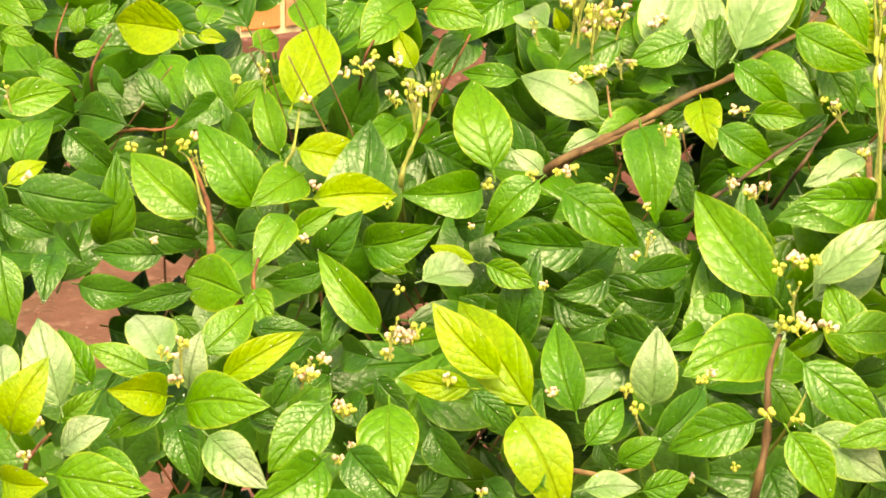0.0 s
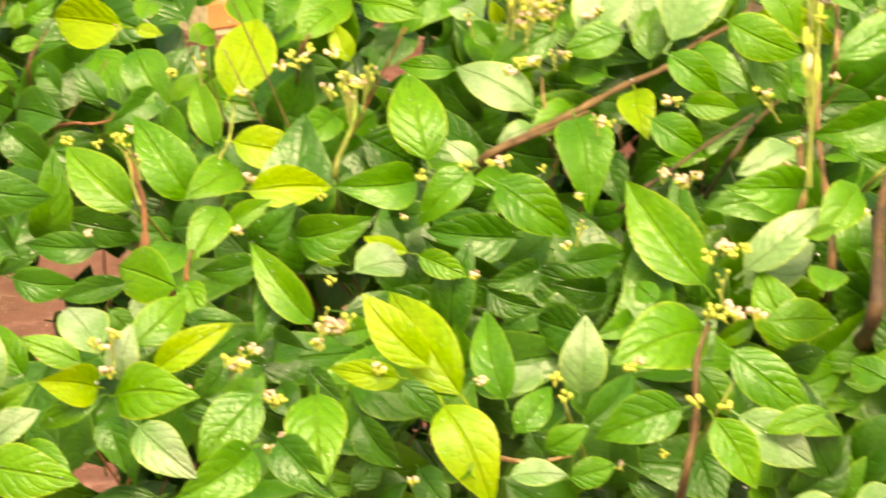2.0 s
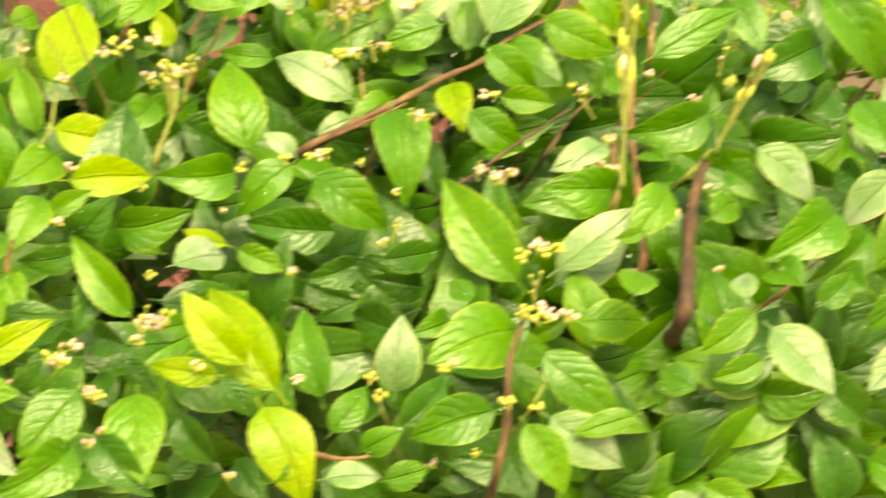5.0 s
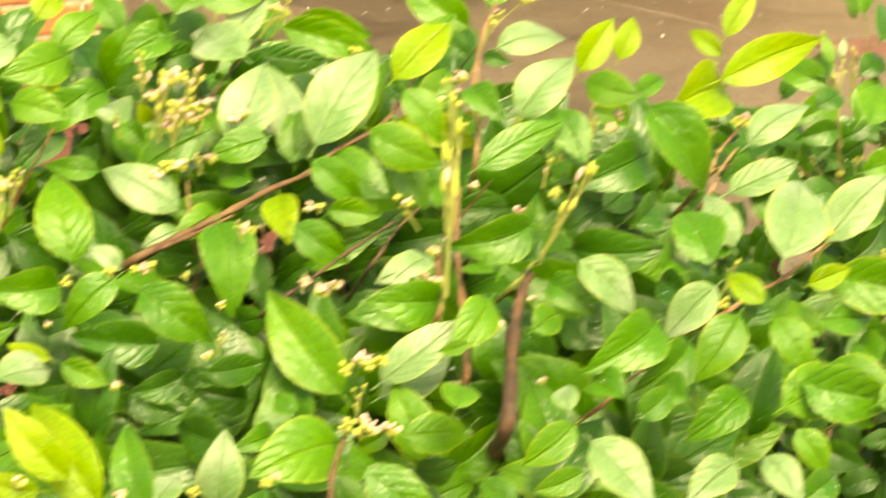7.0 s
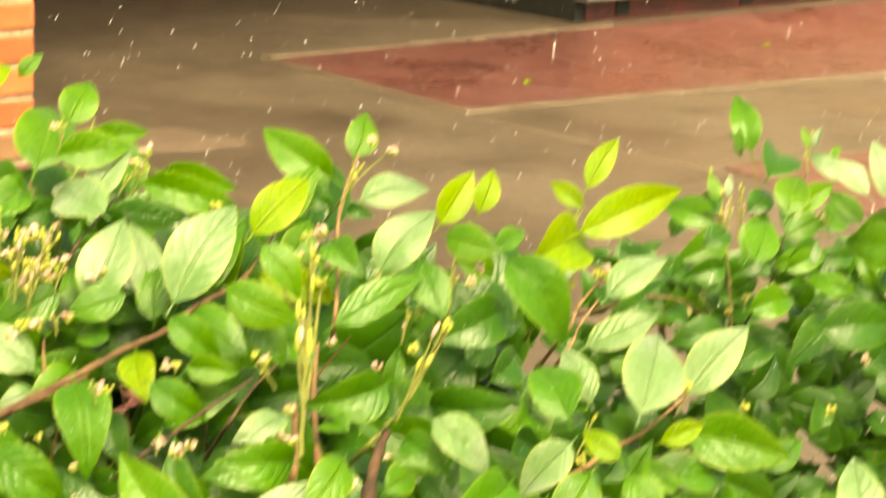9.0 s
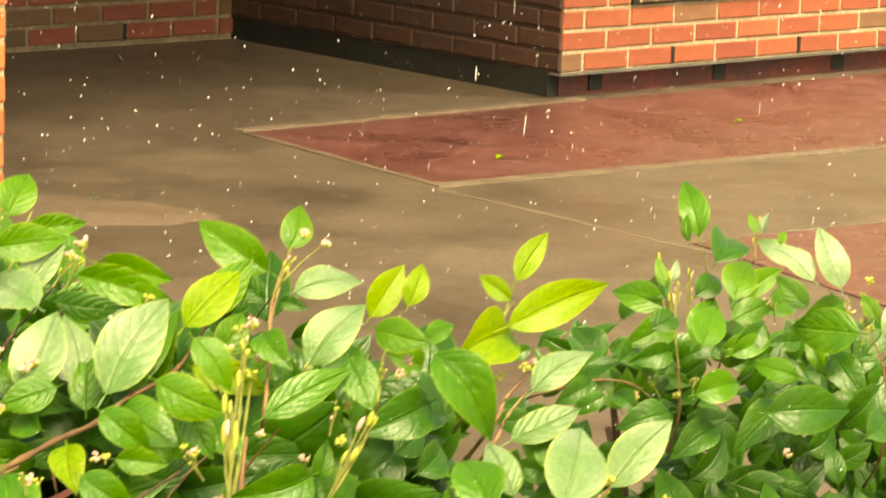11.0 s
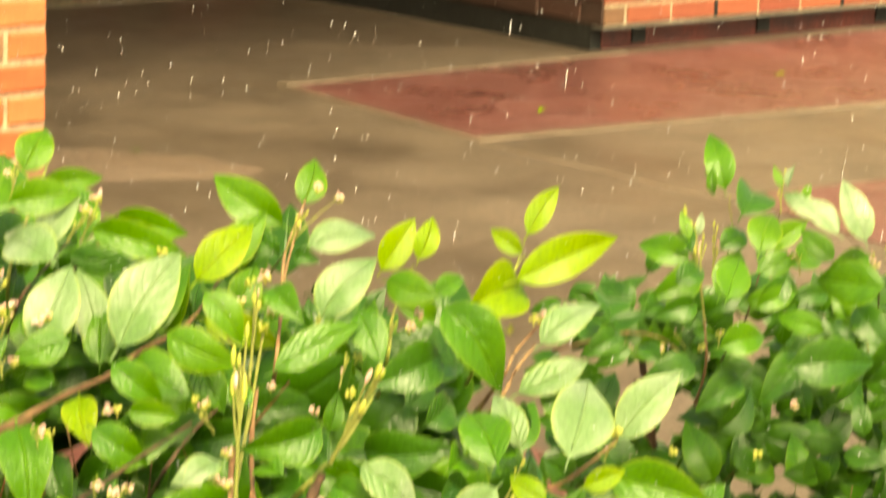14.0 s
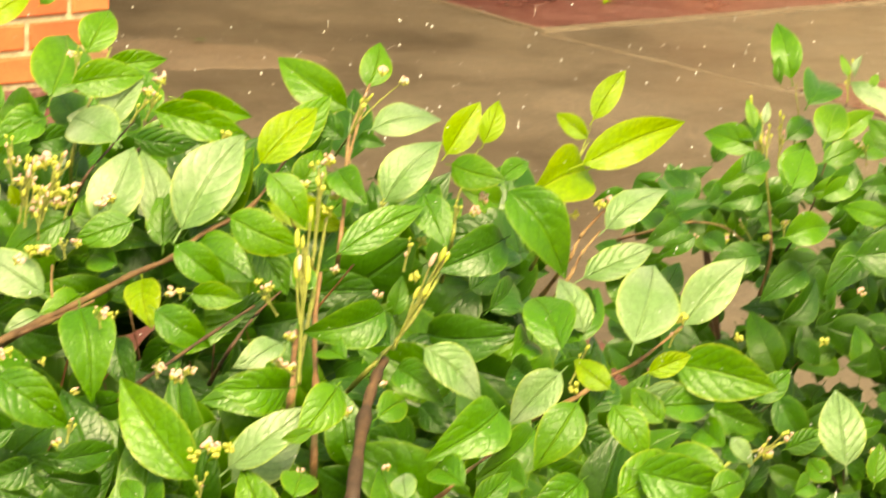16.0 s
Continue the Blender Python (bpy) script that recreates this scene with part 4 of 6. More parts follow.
leaf(near_a, 'Y', -0.269, 1.137, 1.056, 31.2, 23, 18, 9, -8, 0.55)
leaf(near_a, 'P', -0.277, 1.177, 1.060, 25.0, -17, -45, 42, -1, 0.55)
leaf(near_a, 'Y', -0.213, 1.155, 1.068, 27.8, -67, 48, 12, -3, 0.55)
leaf(near_a, 'M', -0.212, 1.150, 1.067, 26.1, -114, 14, 24, -4, 0.39)
leaf(near_a, 'L', -0.211, 1.152, 1.066, 36.2, 74, 39, 18, -4, 0.55)
leaf(near_a, 'P', -0.251, 1.135, 1.052, 23.6, 46, 18, 41, -5, 0.55)
leaf(near_a, 'L', -0.245, 1.082, 1.062, 33.3, 91, 26, 18, 5, 0.55)
leaf(near_a, 'Y', -0.266, 1.103, 1.053, 24.8, 79, 43, 16, 8, 0.55)
leaf(near_a, 'M', -0.241, 1.134, 1.054, 27.2, 116, 34, 23, 7, 0.55)
leaf(near_a, 'P', -0.199, 1.128, 1.064, 29.4, 121, 32, 28, 7, 0.55)
leaf(near_a, 'D', -0.212, 1.154, 1.060, 22.4, 156, 40, 13, 3, 0.55)
leaf(near_a, 'M', -0.155, 1.151, 1.071, 34.3, -135, 30, 14, 7, 0.55)
leaf(near_a, 'L', -0.135, 1.133, 1.077, 37.7, 167, 58, 25, -3, 0.55)
leaf(near_a, 'M', -0.156, 1.136, 1.054, 33.2, -116, 49, 10, -6, 0.55)
leaf(near_a, 'D', -0.149, 1.118, 1.064, 28.9, 130, 37, 4, 0, 0.55)
leaf(near_a, 'D', -0.123, 1.153, 1.062, 24.5, 144, 15, 1, 7, 0.55)
leaf(near_a, 'D', -0.195, 1.224, 1.075, 22.3, 89, 10, 9, -4, 0.47)
leaf(near_a, 'L', -0.145, 1.247, 1.064, 41.3, -38, -4, 13, 2, 0.35)
leaf(near_a, 'P', -0.135, 1.261, 1.084, 30.7, 84, -44, 33, -7, 0.55)
leaf(near_a, 'D', -0.169, 1.291, 1.082, 26.9, -104, 13, 3, -6, 0.47)
leaf(near_a, 'M', -0.203, 1.308, 1.084, 27.6, -117, 60, 25, 7, 0.55)
leaf(near_a, 'L', -0.197, 1.249, 1.084, 19.9, 141, 54, 16, 3, 0.55)
leaf(near_a, 'D', -0.160, 1.267, 1.078, 26.0, -152, 60, 8, -1, 0.55)
leaf(near_a, 'D', -0.143, 1.195, 1.072, 24.8, -94, -38, 3, 7, 0.55)
leaf(near_a, 'D', -0.170, 1.184, 1.074, 18.9, -148, 28, 12, -7, 0.52)
leaf(near_a, 'M', -0.139, 1.212, 1.072, 19.7, 83, -17, 17, 5, 0.51)
leaf(near_b, 'Y', -0.116, 1.603, 1.203, 28.6, 53, -14, 14, -6, 0.52)
leaf(near_b, 'L', -0.078, 1.537, 1.178, 54.7, 12, -53, 15, 8, 0.55)
leaf(near_b, 'L', -0.070, 1.521, 1.191, 36.7, 82, -8, 15, 0, 0.48)
leaf(near_b, 'P', -0.041, 1.491, 1.169, 43.4, -65, -46, 35, 1, 0.55)
leaf(near_b, 'P', -0.054, 1.518, 1.169, 32.4, 38, -14, 40, 6, 0.47)
leaf(near_b, 'M', -0.076, 1.511, 1.176, 33.3, -78, -36, 12, 1, 0.55)
leaf(near_b, 'D', -0.087, 1.514, 1.163, 24.7, 76, -12, 5, -2, 0.55)
leaf(near_b, 'L', -0.032, 1.513, 1.183, 47.7, 102, 11, 15, 2, 0.36)
leaf(near_b, 'D', -0.039, 1.496, 1.173, 31.8, 94, 13, 6, 7, 0.43)
leaf(near_b, 'P', -0.014, 1.443, 1.137, 57.2, 32, -23, 33, 3, 0.47)
leaf(near_b, 'M', -0.011, 1.463, 1.134, 50.1, 37, -15, 23, 5, 0.32)
leaf(near_b, 'Y', 0.020, 1.467, 1.165, 40.5, 43, -18, 20, -4, 0.47)
leaf(near_b, 'L', 0.008, 1.402, 1.160, 36.1, 111, 18, 17, 8, 0.51)
leaf(near_b, 'L', 0.025, 1.452, 1.169, 29.8, 138, 21, 24, -8, 0.53)
leaf(near_b, 'L', 0.066, 1.594, 1.167, 46.7, -57, -16, 11, 1, 0.44)
leaf(near_b, 'D', 0.062, 1.565, 1.159, 23.5, -47, -16, 4, 0, 0.49)
leaf(near_b, 'L', 0.071, 1.610, 1.175, 28.7, 18, -31, 15, 8, 0.55)
leaf(near_b, 'P', 0.070, 1.567, 1.164, 39.1, 73, -14, 41, 2, 0.45)
leaf(near_b, 'D', 0.066, 1.559, 1.163, 14.0, 97, 32, 13, -1, 0.55)
leaf(near_b, 'P', 0.076, 1.457, 1.151, 41.9, 39, -17, 31, -6, 0.51)
leaf(near_b, 'Y', 0.105, 1.491, 1.167, 31.2, 34, -15, 11, 6, 0.48)
leaf(near_b, 'Y', 0.122, 1.476, 1.176, 23.1, 20, -17, 18, 3, 0.49)
leaf(near_b, 'L', 0.106, 1.474, 1.169, 29.0, 93, 39, 13, -5, 0.55)
leaf(near_b, 'M', 0.056, 1.468, 1.167, 26.5, 120, 61, 23, 2, 0.55)
leaf(near_b, 'M', 0.094, 1.438, 1.165, 29.5, 151, 42, 22, 1, 0.55)
leaf(near_b, 'M', 0.054, 1.408, 1.139, 47.5, 61, -14, 21, -2, 0.32)
leaf(near_b, 'M', 0.129, 1.428, 1.171, 46.9, 138, 21, 23, -6, 0.52)
leaf(near_b, 'D', 0.134, 1.432, 1.146, 38.4, -106, 44, 8, -0, 0.55)
leaf(near_b, 'M', 0.129, 1.460, 1.164, 18.5, 55, -19, 21, -3, 0.52)
leaf(near_b, 'Y', 0.172, 1.474, 1.169, 46.1, -98, 56, 17, -8, 0.55)
leaf(near_b, 'Y', 0.161, 1.455, 1.172, 55.6, 68, -11, 14, 3, 0.34)
leaf(near_b, 'Y', 0.173, 1.495, 1.177, 20.8, -55, -18, 9, -2, 0.45)
leaf(near_b, 'Y', 0.174, 1.519, 1.180, 29.9, 33, -16, 24, 0, 0.39)
leaf(near_b, 'P', 0.171, 1.405, 1.154, 36.5, 49, -15, 41, -7, 0.44)
leaf(near_b, 'P', 0.160, 1.383, 1.138, 36.7, 62, -11, 36, -4, 0.41)
leaf(near_b, 'P', 0.163, 1.344, 1.123, 29.3, -23, -26, 29, 5, 0.48)
leaf(near_b, 'P', 0.180, 1.333, 1.120, 48.6, 22, -43, 30, 8, 0.55)
leaf(near_b, 'P', 0.205, 1.393, 1.114, 45.1, 44, -18, 38, 6, 0.43)
leaf(near_b, 'M', 0.152, 1.324, 1.120, 38.4, -28, -46, 21, 1, 0.55)
leaf(near_b, 'L', 0.188, 1.279, 1.132, 44.7, 99, 18, 16, 7, 0.49)
leaf(near_b, 'Y', 0.178, 1.257, 1.132, 20.1, 69, -9, 17, 7, 0.47)
leaf(near_b, 'Y', 0.170, 1.291, 1.115, 21.1, -52, -21, 19, 1, 0.52)
leaf(near_b, 'M', 0.182, 1.268, 1.116, 28.5, 86, -11, 18, -8, 0.51)
leaf(near_b, 'L', 0.153, 1.241, 1.127, 31.5, -141, 34, 21, 3, 0.55)
leaf(near_b, 'L', 0.163, 1.239, 1.126, 25.6, 137, 36, 23, -3, 0.55)
leaf(near_b, 'M', 0.169, 1.214, 1.107, 39.9, 98, 12, 13, 3, 0.53)
leaf(near_b, 'P', 0.150, 1.284, 1.127, 31.0, -134, 13, 32, -1, 0.52)
leaf(near_b, 'P', 0.090, 1.285, 1.135, 33.3, 124, 14, 33, -8, 0.53)
leaf(near_b, 'M', 0.125, 1.270, 1.114, 38.6, -110, 51, 12, 2, 0.55)
leaf(near_b, 'D', 0.093, 1.361, 1.119, 40.5, 82, 36, 6, 5, 0.55)
leaf(near_b, 'M', 0.081, 1.352, 1.132, 35.9, -103, 31, 8, -6, 0.55)
leaf(near_b, 'M', 0.081, 1.302, 1.121, 25.2, 113, 49, 15, -0, 0.55)
leaf(near_b, 'L', 0.073, 1.262, 1.109, 23.2, 70, -44, 21, 3, 0.55)
leaf(near_b, 'L', 0.060, 1.286, 1.118, 30.0, -134, 55, 11, -3, 0.55)
leaf(near_b, 'L', 0.050, 1.250, 1.108, 12.8, -106, 7, 18, -5, 0.46)
leaf(near_b, 'M', 0.042, 1.297, 1.112, 34.2, -83, 44, 7, -7, 0.55)
leaf(near_b, 'P', 0.037, 1.327, 1.123, 22.8, -103, 51, 38, 7, 0.55)
leaf(near_b, 'L', 0.042, 1.201, 1.094, 25.8, 33, -64, 18, -8, 0.55)
leaf(near_b, 'P', 0.254, 1.218, 1.105, 32.7, -4, -23, 31, 4, 0.55)
leaf(near_b, 'M', 0.049, 1.392, 1.128, 18.7, -48, -44, 11, 2, 0.55)
leaf(near_b, 'M', -0.015, 1.417, 1.143, 30.2, 124, 17, 21, 1, 0.50)
leaf(near_b, 'M', 0.022, 1.415, 1.147, 28.3, 148, 20, 18, 4, 0.53)
leaf(far, 'D', 0.323, 2.502, 0.922, 54.9, 12, -67, 3, 4, 0.55)
leaf(far, 'D', 0.333, 2.524, 0.913, 39.2, -117, 55, 11, -2, 0.55)
leaf(far, 'D', 0.348, 2.513, 0.926, 38.0, 61, -41, 13, 3, 0.55)
leaf(far, 'M', 0.392, 2.545, 0.963, 47.7, -73, -20, 23, -3, 0.52)
leaf(far, 'D', 0.391, 2.540, 0.970, 44.3, -48, -58, 12, -3, 0.55)
leaf(far, 'M', 0.395, 2.553, 0.953, 46.1, -105, 46, 10, 8, 0.55)
leaf(far, 'M', 0.415, 2.552, 1.015, 52.5, -14, -21, 13, -4, 0.44)
leaf(far, 'L', 0.414, 2.589, 1.022, 15.2, -58, -32, 22, 0, 0.55)
leaf(far, 'D', 0.426, 2.553, 0.996, 60.9, 41, -56, 8, -5, 0.55)
leaf(far, 'L', 0.435, 2.507, 0.975, 49.8, 27, -40, 12, -7, 0.55)
leaf(far, 'P', 0.493, 2.565, 0.993, 39.1, -45, -24, 34, 3, 0.48)
leaf(far, 'L', 0.447, 2.553, 0.971, 41.7, 55, -11, 16, -6, 0.45)
leaf(far, 'D', 0.410, 2.548, 0.971, 36.9, 54, -32, 22, -3, 0.55)
leaf(far, 'M', 0.408, 2.526, 0.935, 48.3, 28, -28, 14, 4, 0.55)
leaf(far, 'M', 0.420, 2.486, 0.943, 45.0, 74, -10, 10, 6, 0.41)
leaf(far, 'M', 0.463, 2.533, 0.962, 42.3, 71, -35, 23, -1, 0.55)
leaf(far, 'D', 0.395, 2.416, 0.808, 49.8, 147, 19, 23, 5, 0.51)
leaf(far, 'P', 0.506, 2.431, 1.000, 53.4, -18, -19, 29, 8, 0.46)
leaf(far, 'P', 0.487, 2.430, 1.007, 48.9, -49, -23, 36, 8, 0.42)
leaf(far, 'M', 0.526, 2.428, 0.972, 61.5, -93, -30, 7, 5, 0.55)
leaf(far, 'M', 0.421, 2.435, 0.950, 40.6, 70, -11, 20, 7, 0.41)
leaf(far, 'M', 0.479, 2.419, 0.938, 40.9, -77, -20, 19, -5, 0.44)
leaf(far, 'D', 0.440, 2.404, 0.915, 73.5, 88, -2, 12, 0, 0.49)
leaf(far, 'M', 0.392, 2.415, 0.924, 45.0, 77, -14, 12, -5, 0.55)
leaf(far, 'D', 0.383, 2.419, 0.911, 43.5, -98, 24, 21, 4, 0.55)
leaf(far, 'D', 0.324, 2.435, 0.930, 34.0, -115, 35, 8, -2, 0.55)
leaf(far, 'D', 0.334, 2.424, 0.924, 34.5, -119, 15, 9, -2, 0.40)
leaf(far, 'M', 0.401, 2.432, 0.955, 48.4, 28, -47, 12, -0, 0.55)
leaf(far, 'D', 0.385, 2.447, 0.952, 35.1, -102, 27, 11, -7, 0.55)
leaf(far, 'P', 0.542, 2.439, 0.956, 53.7, 25, -12, 30, 1, 0.49)
leaf(far, 'M', 0.542, 2.455, 1.013, 47.9, 75, -44, 10, -3, 0.55)
leaf(far, 'M', 0.515, 2.460, 0.991, 38.1, -111, 20, 16, 5, 0.55)
leaf(far, 'D', 0.452, 2.450, 0.975, 35.6, -136, 24, 5, 0, 0.55)
leaf(far, 'D', 0.506, 2.477, 0.948, 46.3, 137, 48, 3, -8, 0.55)
leaf(far, 'D', 0.469, 2.454, 0.913, 50.9, -125, 36, 26, 3, 0.55)
leaf(far, 'D', 0.545, 2.448, 0.933, 49.3, -141, 12, 6, -3, 0.53)
leaf(far, 'D', 0.421, 2.447, 0.896, 44.8, -116, 35, 20, 3, 0.55)
leaf(near_b, 'L', -0.122, 1.513, 1.166, 37.0, -94, 51, 12, 8, 0.55)
leaf(near_b, 'L', -0.147, 1.446, 1.157, 28.6, 94, 29, 22, 4, 0.55)
leaf(near_b, 'M', -0.110, 1.462, 1.161, 30.6, -130, 16, 21, -4, 0.54)
leaf(near_b, 'L', -0.157, 1.462, 1.151, 24.2, -116, 50, 22, 3, 0.55)
leaf(near_b, 'P', -0.146, 1.514, 1.172, 34.1, -118, 35, 40, 2, 0.55)
leaf(near_b, 'P', -0.049, 1.448, 1.136, 45.4, 20, -26, 40, 1, 0.52)
leaf(near_b, 'P', -0.021, 1.465, 1.131, 45.1, -14, -28, 39, 5, 0.36)
leaf(near_b, 'P', -0.091, 1.445, 1.149, 27.6, -69, -52, 33, 4, 0.55)
leaf(near_b, 'M', -0.029, 1.431, 1.149, 28.4, -107, 11, 26, 1, 0.54)
leaf(near_b, 'M', -0.057, 1.450, 1.147, 38.1, -119, 13, 19, 4, 0.47)
leaf(near_b, 'M', -0.075, 1.521, 1.177, 30.6, -111, 36, 19, 4, 0.55)
leaf(near_b, 'P', -0.051, 1.527, 1.165, 33.7, -46, -52, 41, 8, 0.55)
leaf(near_b, 'L', 0.088, 1.187, 1.097, 26.5, -126, 18, 15, 5, 0.50)
leaf(near_b, 'L', 0.089, 1.155, 1.088, 21.3, -109, 17, 18, -4, 0.45)
leaf(near_b, 'P', 0.088, 1.169, 1.097, 34.8, 127, 27, 39, -5, 0.55)
leaf(near_b, 'M', 0.110, 1.210, 1.090, 20.7, 49, -13, 12, 1, 0.54)
leaf(near_b, 'P', 0.144, 1.160, 1.092, 25.7, -118, 37, 34, -2, 0.55)
leaf(near_b, 'P', 0.149, 1.142, 1.100, 22.4, 130, 45, 36, 4, 0.55)
leaf(near_b, 'L', 0.163, 1.209, 1.095, 38.4, 65, -35, 17, 5, 0.55)
leaf(near_b, 'L', 0.165, 1.178, 1.100, 21.5, 140, 19, 13, -5, 0.54)
leaf(near_b, 'M', 0.064, 1.136, 1.080, 20.3, -72, -38, 14, 8, 0.55)
leaf(near_b, 'P', 0.086, 1.210, 1.092, 17.4, -12, -56, 32, -7, 0.55)
leaf(near_b, 'M', 0.162, 1.136, 1.083, 22.3, 64, -28, 12, -2, 0.55)
leaf(near_b, 'M', 0.139, 1.277, 1.105, 32.9, -126, 47, 7, -7, 0.55)
leaf(near_b, 'M', 0.156, 1.234, 1.097, 29.8, -120, 33, 23, 2, 0.55)
leaf(near_b, 'M', 0.065, 1.172, 1.073, 17.3, -91, 30, 6, 1, 0.55)
leaf(near_b, 'L', 0.045, 1.159, 1.064, 25.4, -105, 14, 26, -4, 0.37)
leaf(near_b, 'L', 0.060, 1.085, 1.064, 22.1, 109, 17, 14, -4, 0.49)
leaf(near_b, 'P', 0.045, 1.064, 1.057, 23.4, 77, -38, 30, 5, 0.55)
leaf(near_b, 'P', 0.024, 1.067, 1.060, 20.8, 102, 7, 42, 7, 0.46)
leaf(far, 'L', 0.373, 2.437, 1.000, 24.9, -15, -18, 24, -0, 0.37)
leaf(far, 'P', 0.379, 2.439, 1.004, 18.1, 11, -14, 32, 7, 0.37)
leaf(far, 'L', 0.449, 2.493, 1.032, 19.5, -19, -23, 13, 2, 0.34)
leaf(far, 'P', 0.453, 2.493, 1.032, 19.3, 13, -19, 36, -50, 0.46)
leaf(far, 'M', 0.398, 2.492, 1.024, 24.0, -13, -24, 25, -53, 0.46)
leaf(far, 'L', 0.465, 2.487, 1.026, 13.0, 25, -18, 24, -5, 0.54)
leaf(far, 'L', 0.545, 2.483, 0.969, 25.3, -32, -21, 10, -6, 0.51)
leaf(far, 'D', 0.358, 2.446, 0.904, 28.7, -54, -40, 17, 3, 0.55)
leaf(far, 'M', 0.429, 2.489, 0.966, 39.0, 64, -11, 25, -3, 0.50)
leaf(far, 'D', 0.367, 2.482, 0.958, 36.5, 63, -31, 23, -4, 0.55)
leaf(far, 'M', 0.494, 2.492, 0.975, 36.8, -47, -19, 18, -6, 0.52)
leaf(far, 'D', 0.517, 2.381, 0.901, 47.8, 59, -42, 16, 5, 0.55)
leaf(near_b, 'M', 0.161, 1.343, 1.121, 23.5, -55, -60, 14, -2, 0.55)
leaf(near_b, 'D', 0.169, 1.364, 1.128, 22.6, -66, -58, 13, -5, 0.55)
leaf(near_b, 'M', 0.129, 1.329, 1.117, 28.1, 67, -54, 18, 5, 0.55)
leaf(near_b, 'D', 0.142, 1.308, 1.111, 25.4, -68, -49, 1, 4, 0.55)
leaf(near_b, 'D', 0.160, 1.293, 1.104, 24.0, 38, -36, 13, 5, 0.55)
leaf(near_b, 'M', 0.185, 1.381, 1.125, 24.5, -29, -21, 7, 6, 0.50)
leaf(near_b, 'D', 0.121, 1.370, 1.126, 28.1, 59, -43, 5, 6, 0.55)
leaf(near_b, 'D', 0.202, 1.284, 1.108, 25.4, -52, -61, 12, -0, 0.55)
leaf(near_b, 'M', 0.213, 1.257, 1.102, 24.5, -56, -55, 10, -2, 0.55)
leaf(near_b, 'D', 0.223, 1.246, 1.101, 20.7, -72, -44, 3, 6, 0.55)
leaf(near_b, 'D', 0.083, 1.342, 1.117, 28.1, -60, -54, 9, 5, 0.55)
leaf(near_b, 'M', 0.064, 1.332, 1.114, 22.5, -71, -48, 26, 5, 0.55)
leaf(near_b, 'M', 0.110, 1.229, 1.092, 26.1, -64, -50, 25, 4, 0.55)
leaf(near_b, 'M', 0.134, 1.224, 1.094, 24.9, -80, -47, 26, -1, 0.55)
leaf(near_b, 'Y', -0.143, 1.553, 1.172, 27.9, 34, -38, 17, 6, 0.55)
leaf(near_b, 'L', -0.134, 1.532, 1.162, 30.6, 44, -16, 26, -5, 0.53)
leaf(near_b, 'M', -0.101, 1.568, 1.164, 30.1, -38, -25, 24, -6, 0.46)
leaf(near_b, 'M', -0.121, 1.520, 1.154, 28.5, -73, -44, 10, -1, 0.55)
leaf(near_b, 'L', 0.181, 1.228, 1.110, 34.5, 107, 38, 17, -3, 0.55)
leaf(near_b, 'P', 0.180, 1.296, 1.116, 31.1, 107, 12, 30, 8, 0.48)
leaf(near_b, 'P', 0.210, 1.237, 1.114, 14.2, 131, 23, 29, -3, 0.49)
leaf(near_b, 'L', 0.248, 1.210, 1.104, 16.2, -55, -43, 14, -6, 0.55)
leaf(near_b, 'L', 0.189, 1.264, 1.109, 20.6, -44, -21, 21, -4, 0.54)
leaf(near_b, 'M', 0.227, 1.300, 1.109, 21.4, 50, -13, 15, -4, 0.50)
leaf(near_b, 'M', 0.234, 1.258, 1.102, 19.5, 69, -10, 13, 7, 0.51)
leaf(near_b, 'L', 0.198, 1.198, 1.102, 21.3, 78, -29, 18, -4, 0.55)
leaf(near_b, 'L', 0.264, 1.214, 1.101, 17.3, 11, -20, 22, 5, 0.50)
leaf(near_b, 'M', 0.230, 1.196, 1.103, 16.8, 74, -42, 17, -1, 0.55)

# leaves a little further in
leaf(far, 'D', 0.420, 2.589, 0.813, 48.7, 47, -13, -3, 12, 0.54)
leaf(far, 'D', 0.466, 2.671, 0.793, 57.5, 99, 13, -2, -7, 0.60)
leaf(far, 'M', 0.435, 2.659, 0.750, 58.9, -28, -14, 7, -6, 0.50)
leaf(far, 'D', 0.446, 2.753, 0.713, 48.7, 141, 15, 7, -8, 0.50)
leaf(far, 'M', 0.431, 2.674, 0.873, 21.0, -69, -12, 13, 0, 0.58)
leaf(far, 'D', 0.370, 2.753, 0.871, 44.0, -39, -23, 11, 11, 0.61)
leaf(far, 'D', 0.572, 2.681, 0.899, 31.3, 40, -10, 8, -9, 0.61)
leaf(far, 'D', 0.456, 2.577, 0.920, 29.3, -52, -3, 12, -3, 0.57)
leaf(far, 'D', 0.533, 2.706, 0.809, 38.9, 59, -16, 2, 6, 0.60)
leaf(near_a, 'L', -0.230, 1.453, 1.109, 20.8, 48, -7, 29, -10, 0.43)
leaf(near_a, 'D', -0.145, 1.405, 1.093, 14.0, -123, 38, 2, 13, 0.61)
leaf(near_a, 'L', -0.308, 1.496, 1.125, 14.9, 76, -1, 18, -11, 0.53)
leaf(near_a, 'M', -0.306, 1.518, 1.133, 17.9, 55, -0, 13, -2, 0.58)
leaf(near_a, 'L', -0.307, 1.509, 1.130, 13.3, 7, -1, 11, 4, 0.55)
leaf(near_a, 'M', -0.177, 1.489, 1.122, 17.3, 95, 15, 12, 4, 0.53)
leaf(near_a, 'M', -0.322, 1.530, 1.138, 18.5, -87, -14, 14, -10, 0.57)
leaf(near_a, 'D', -0.293, 1.467, 1.114, 17.0, 73, 28, 14, 14, 0.63)
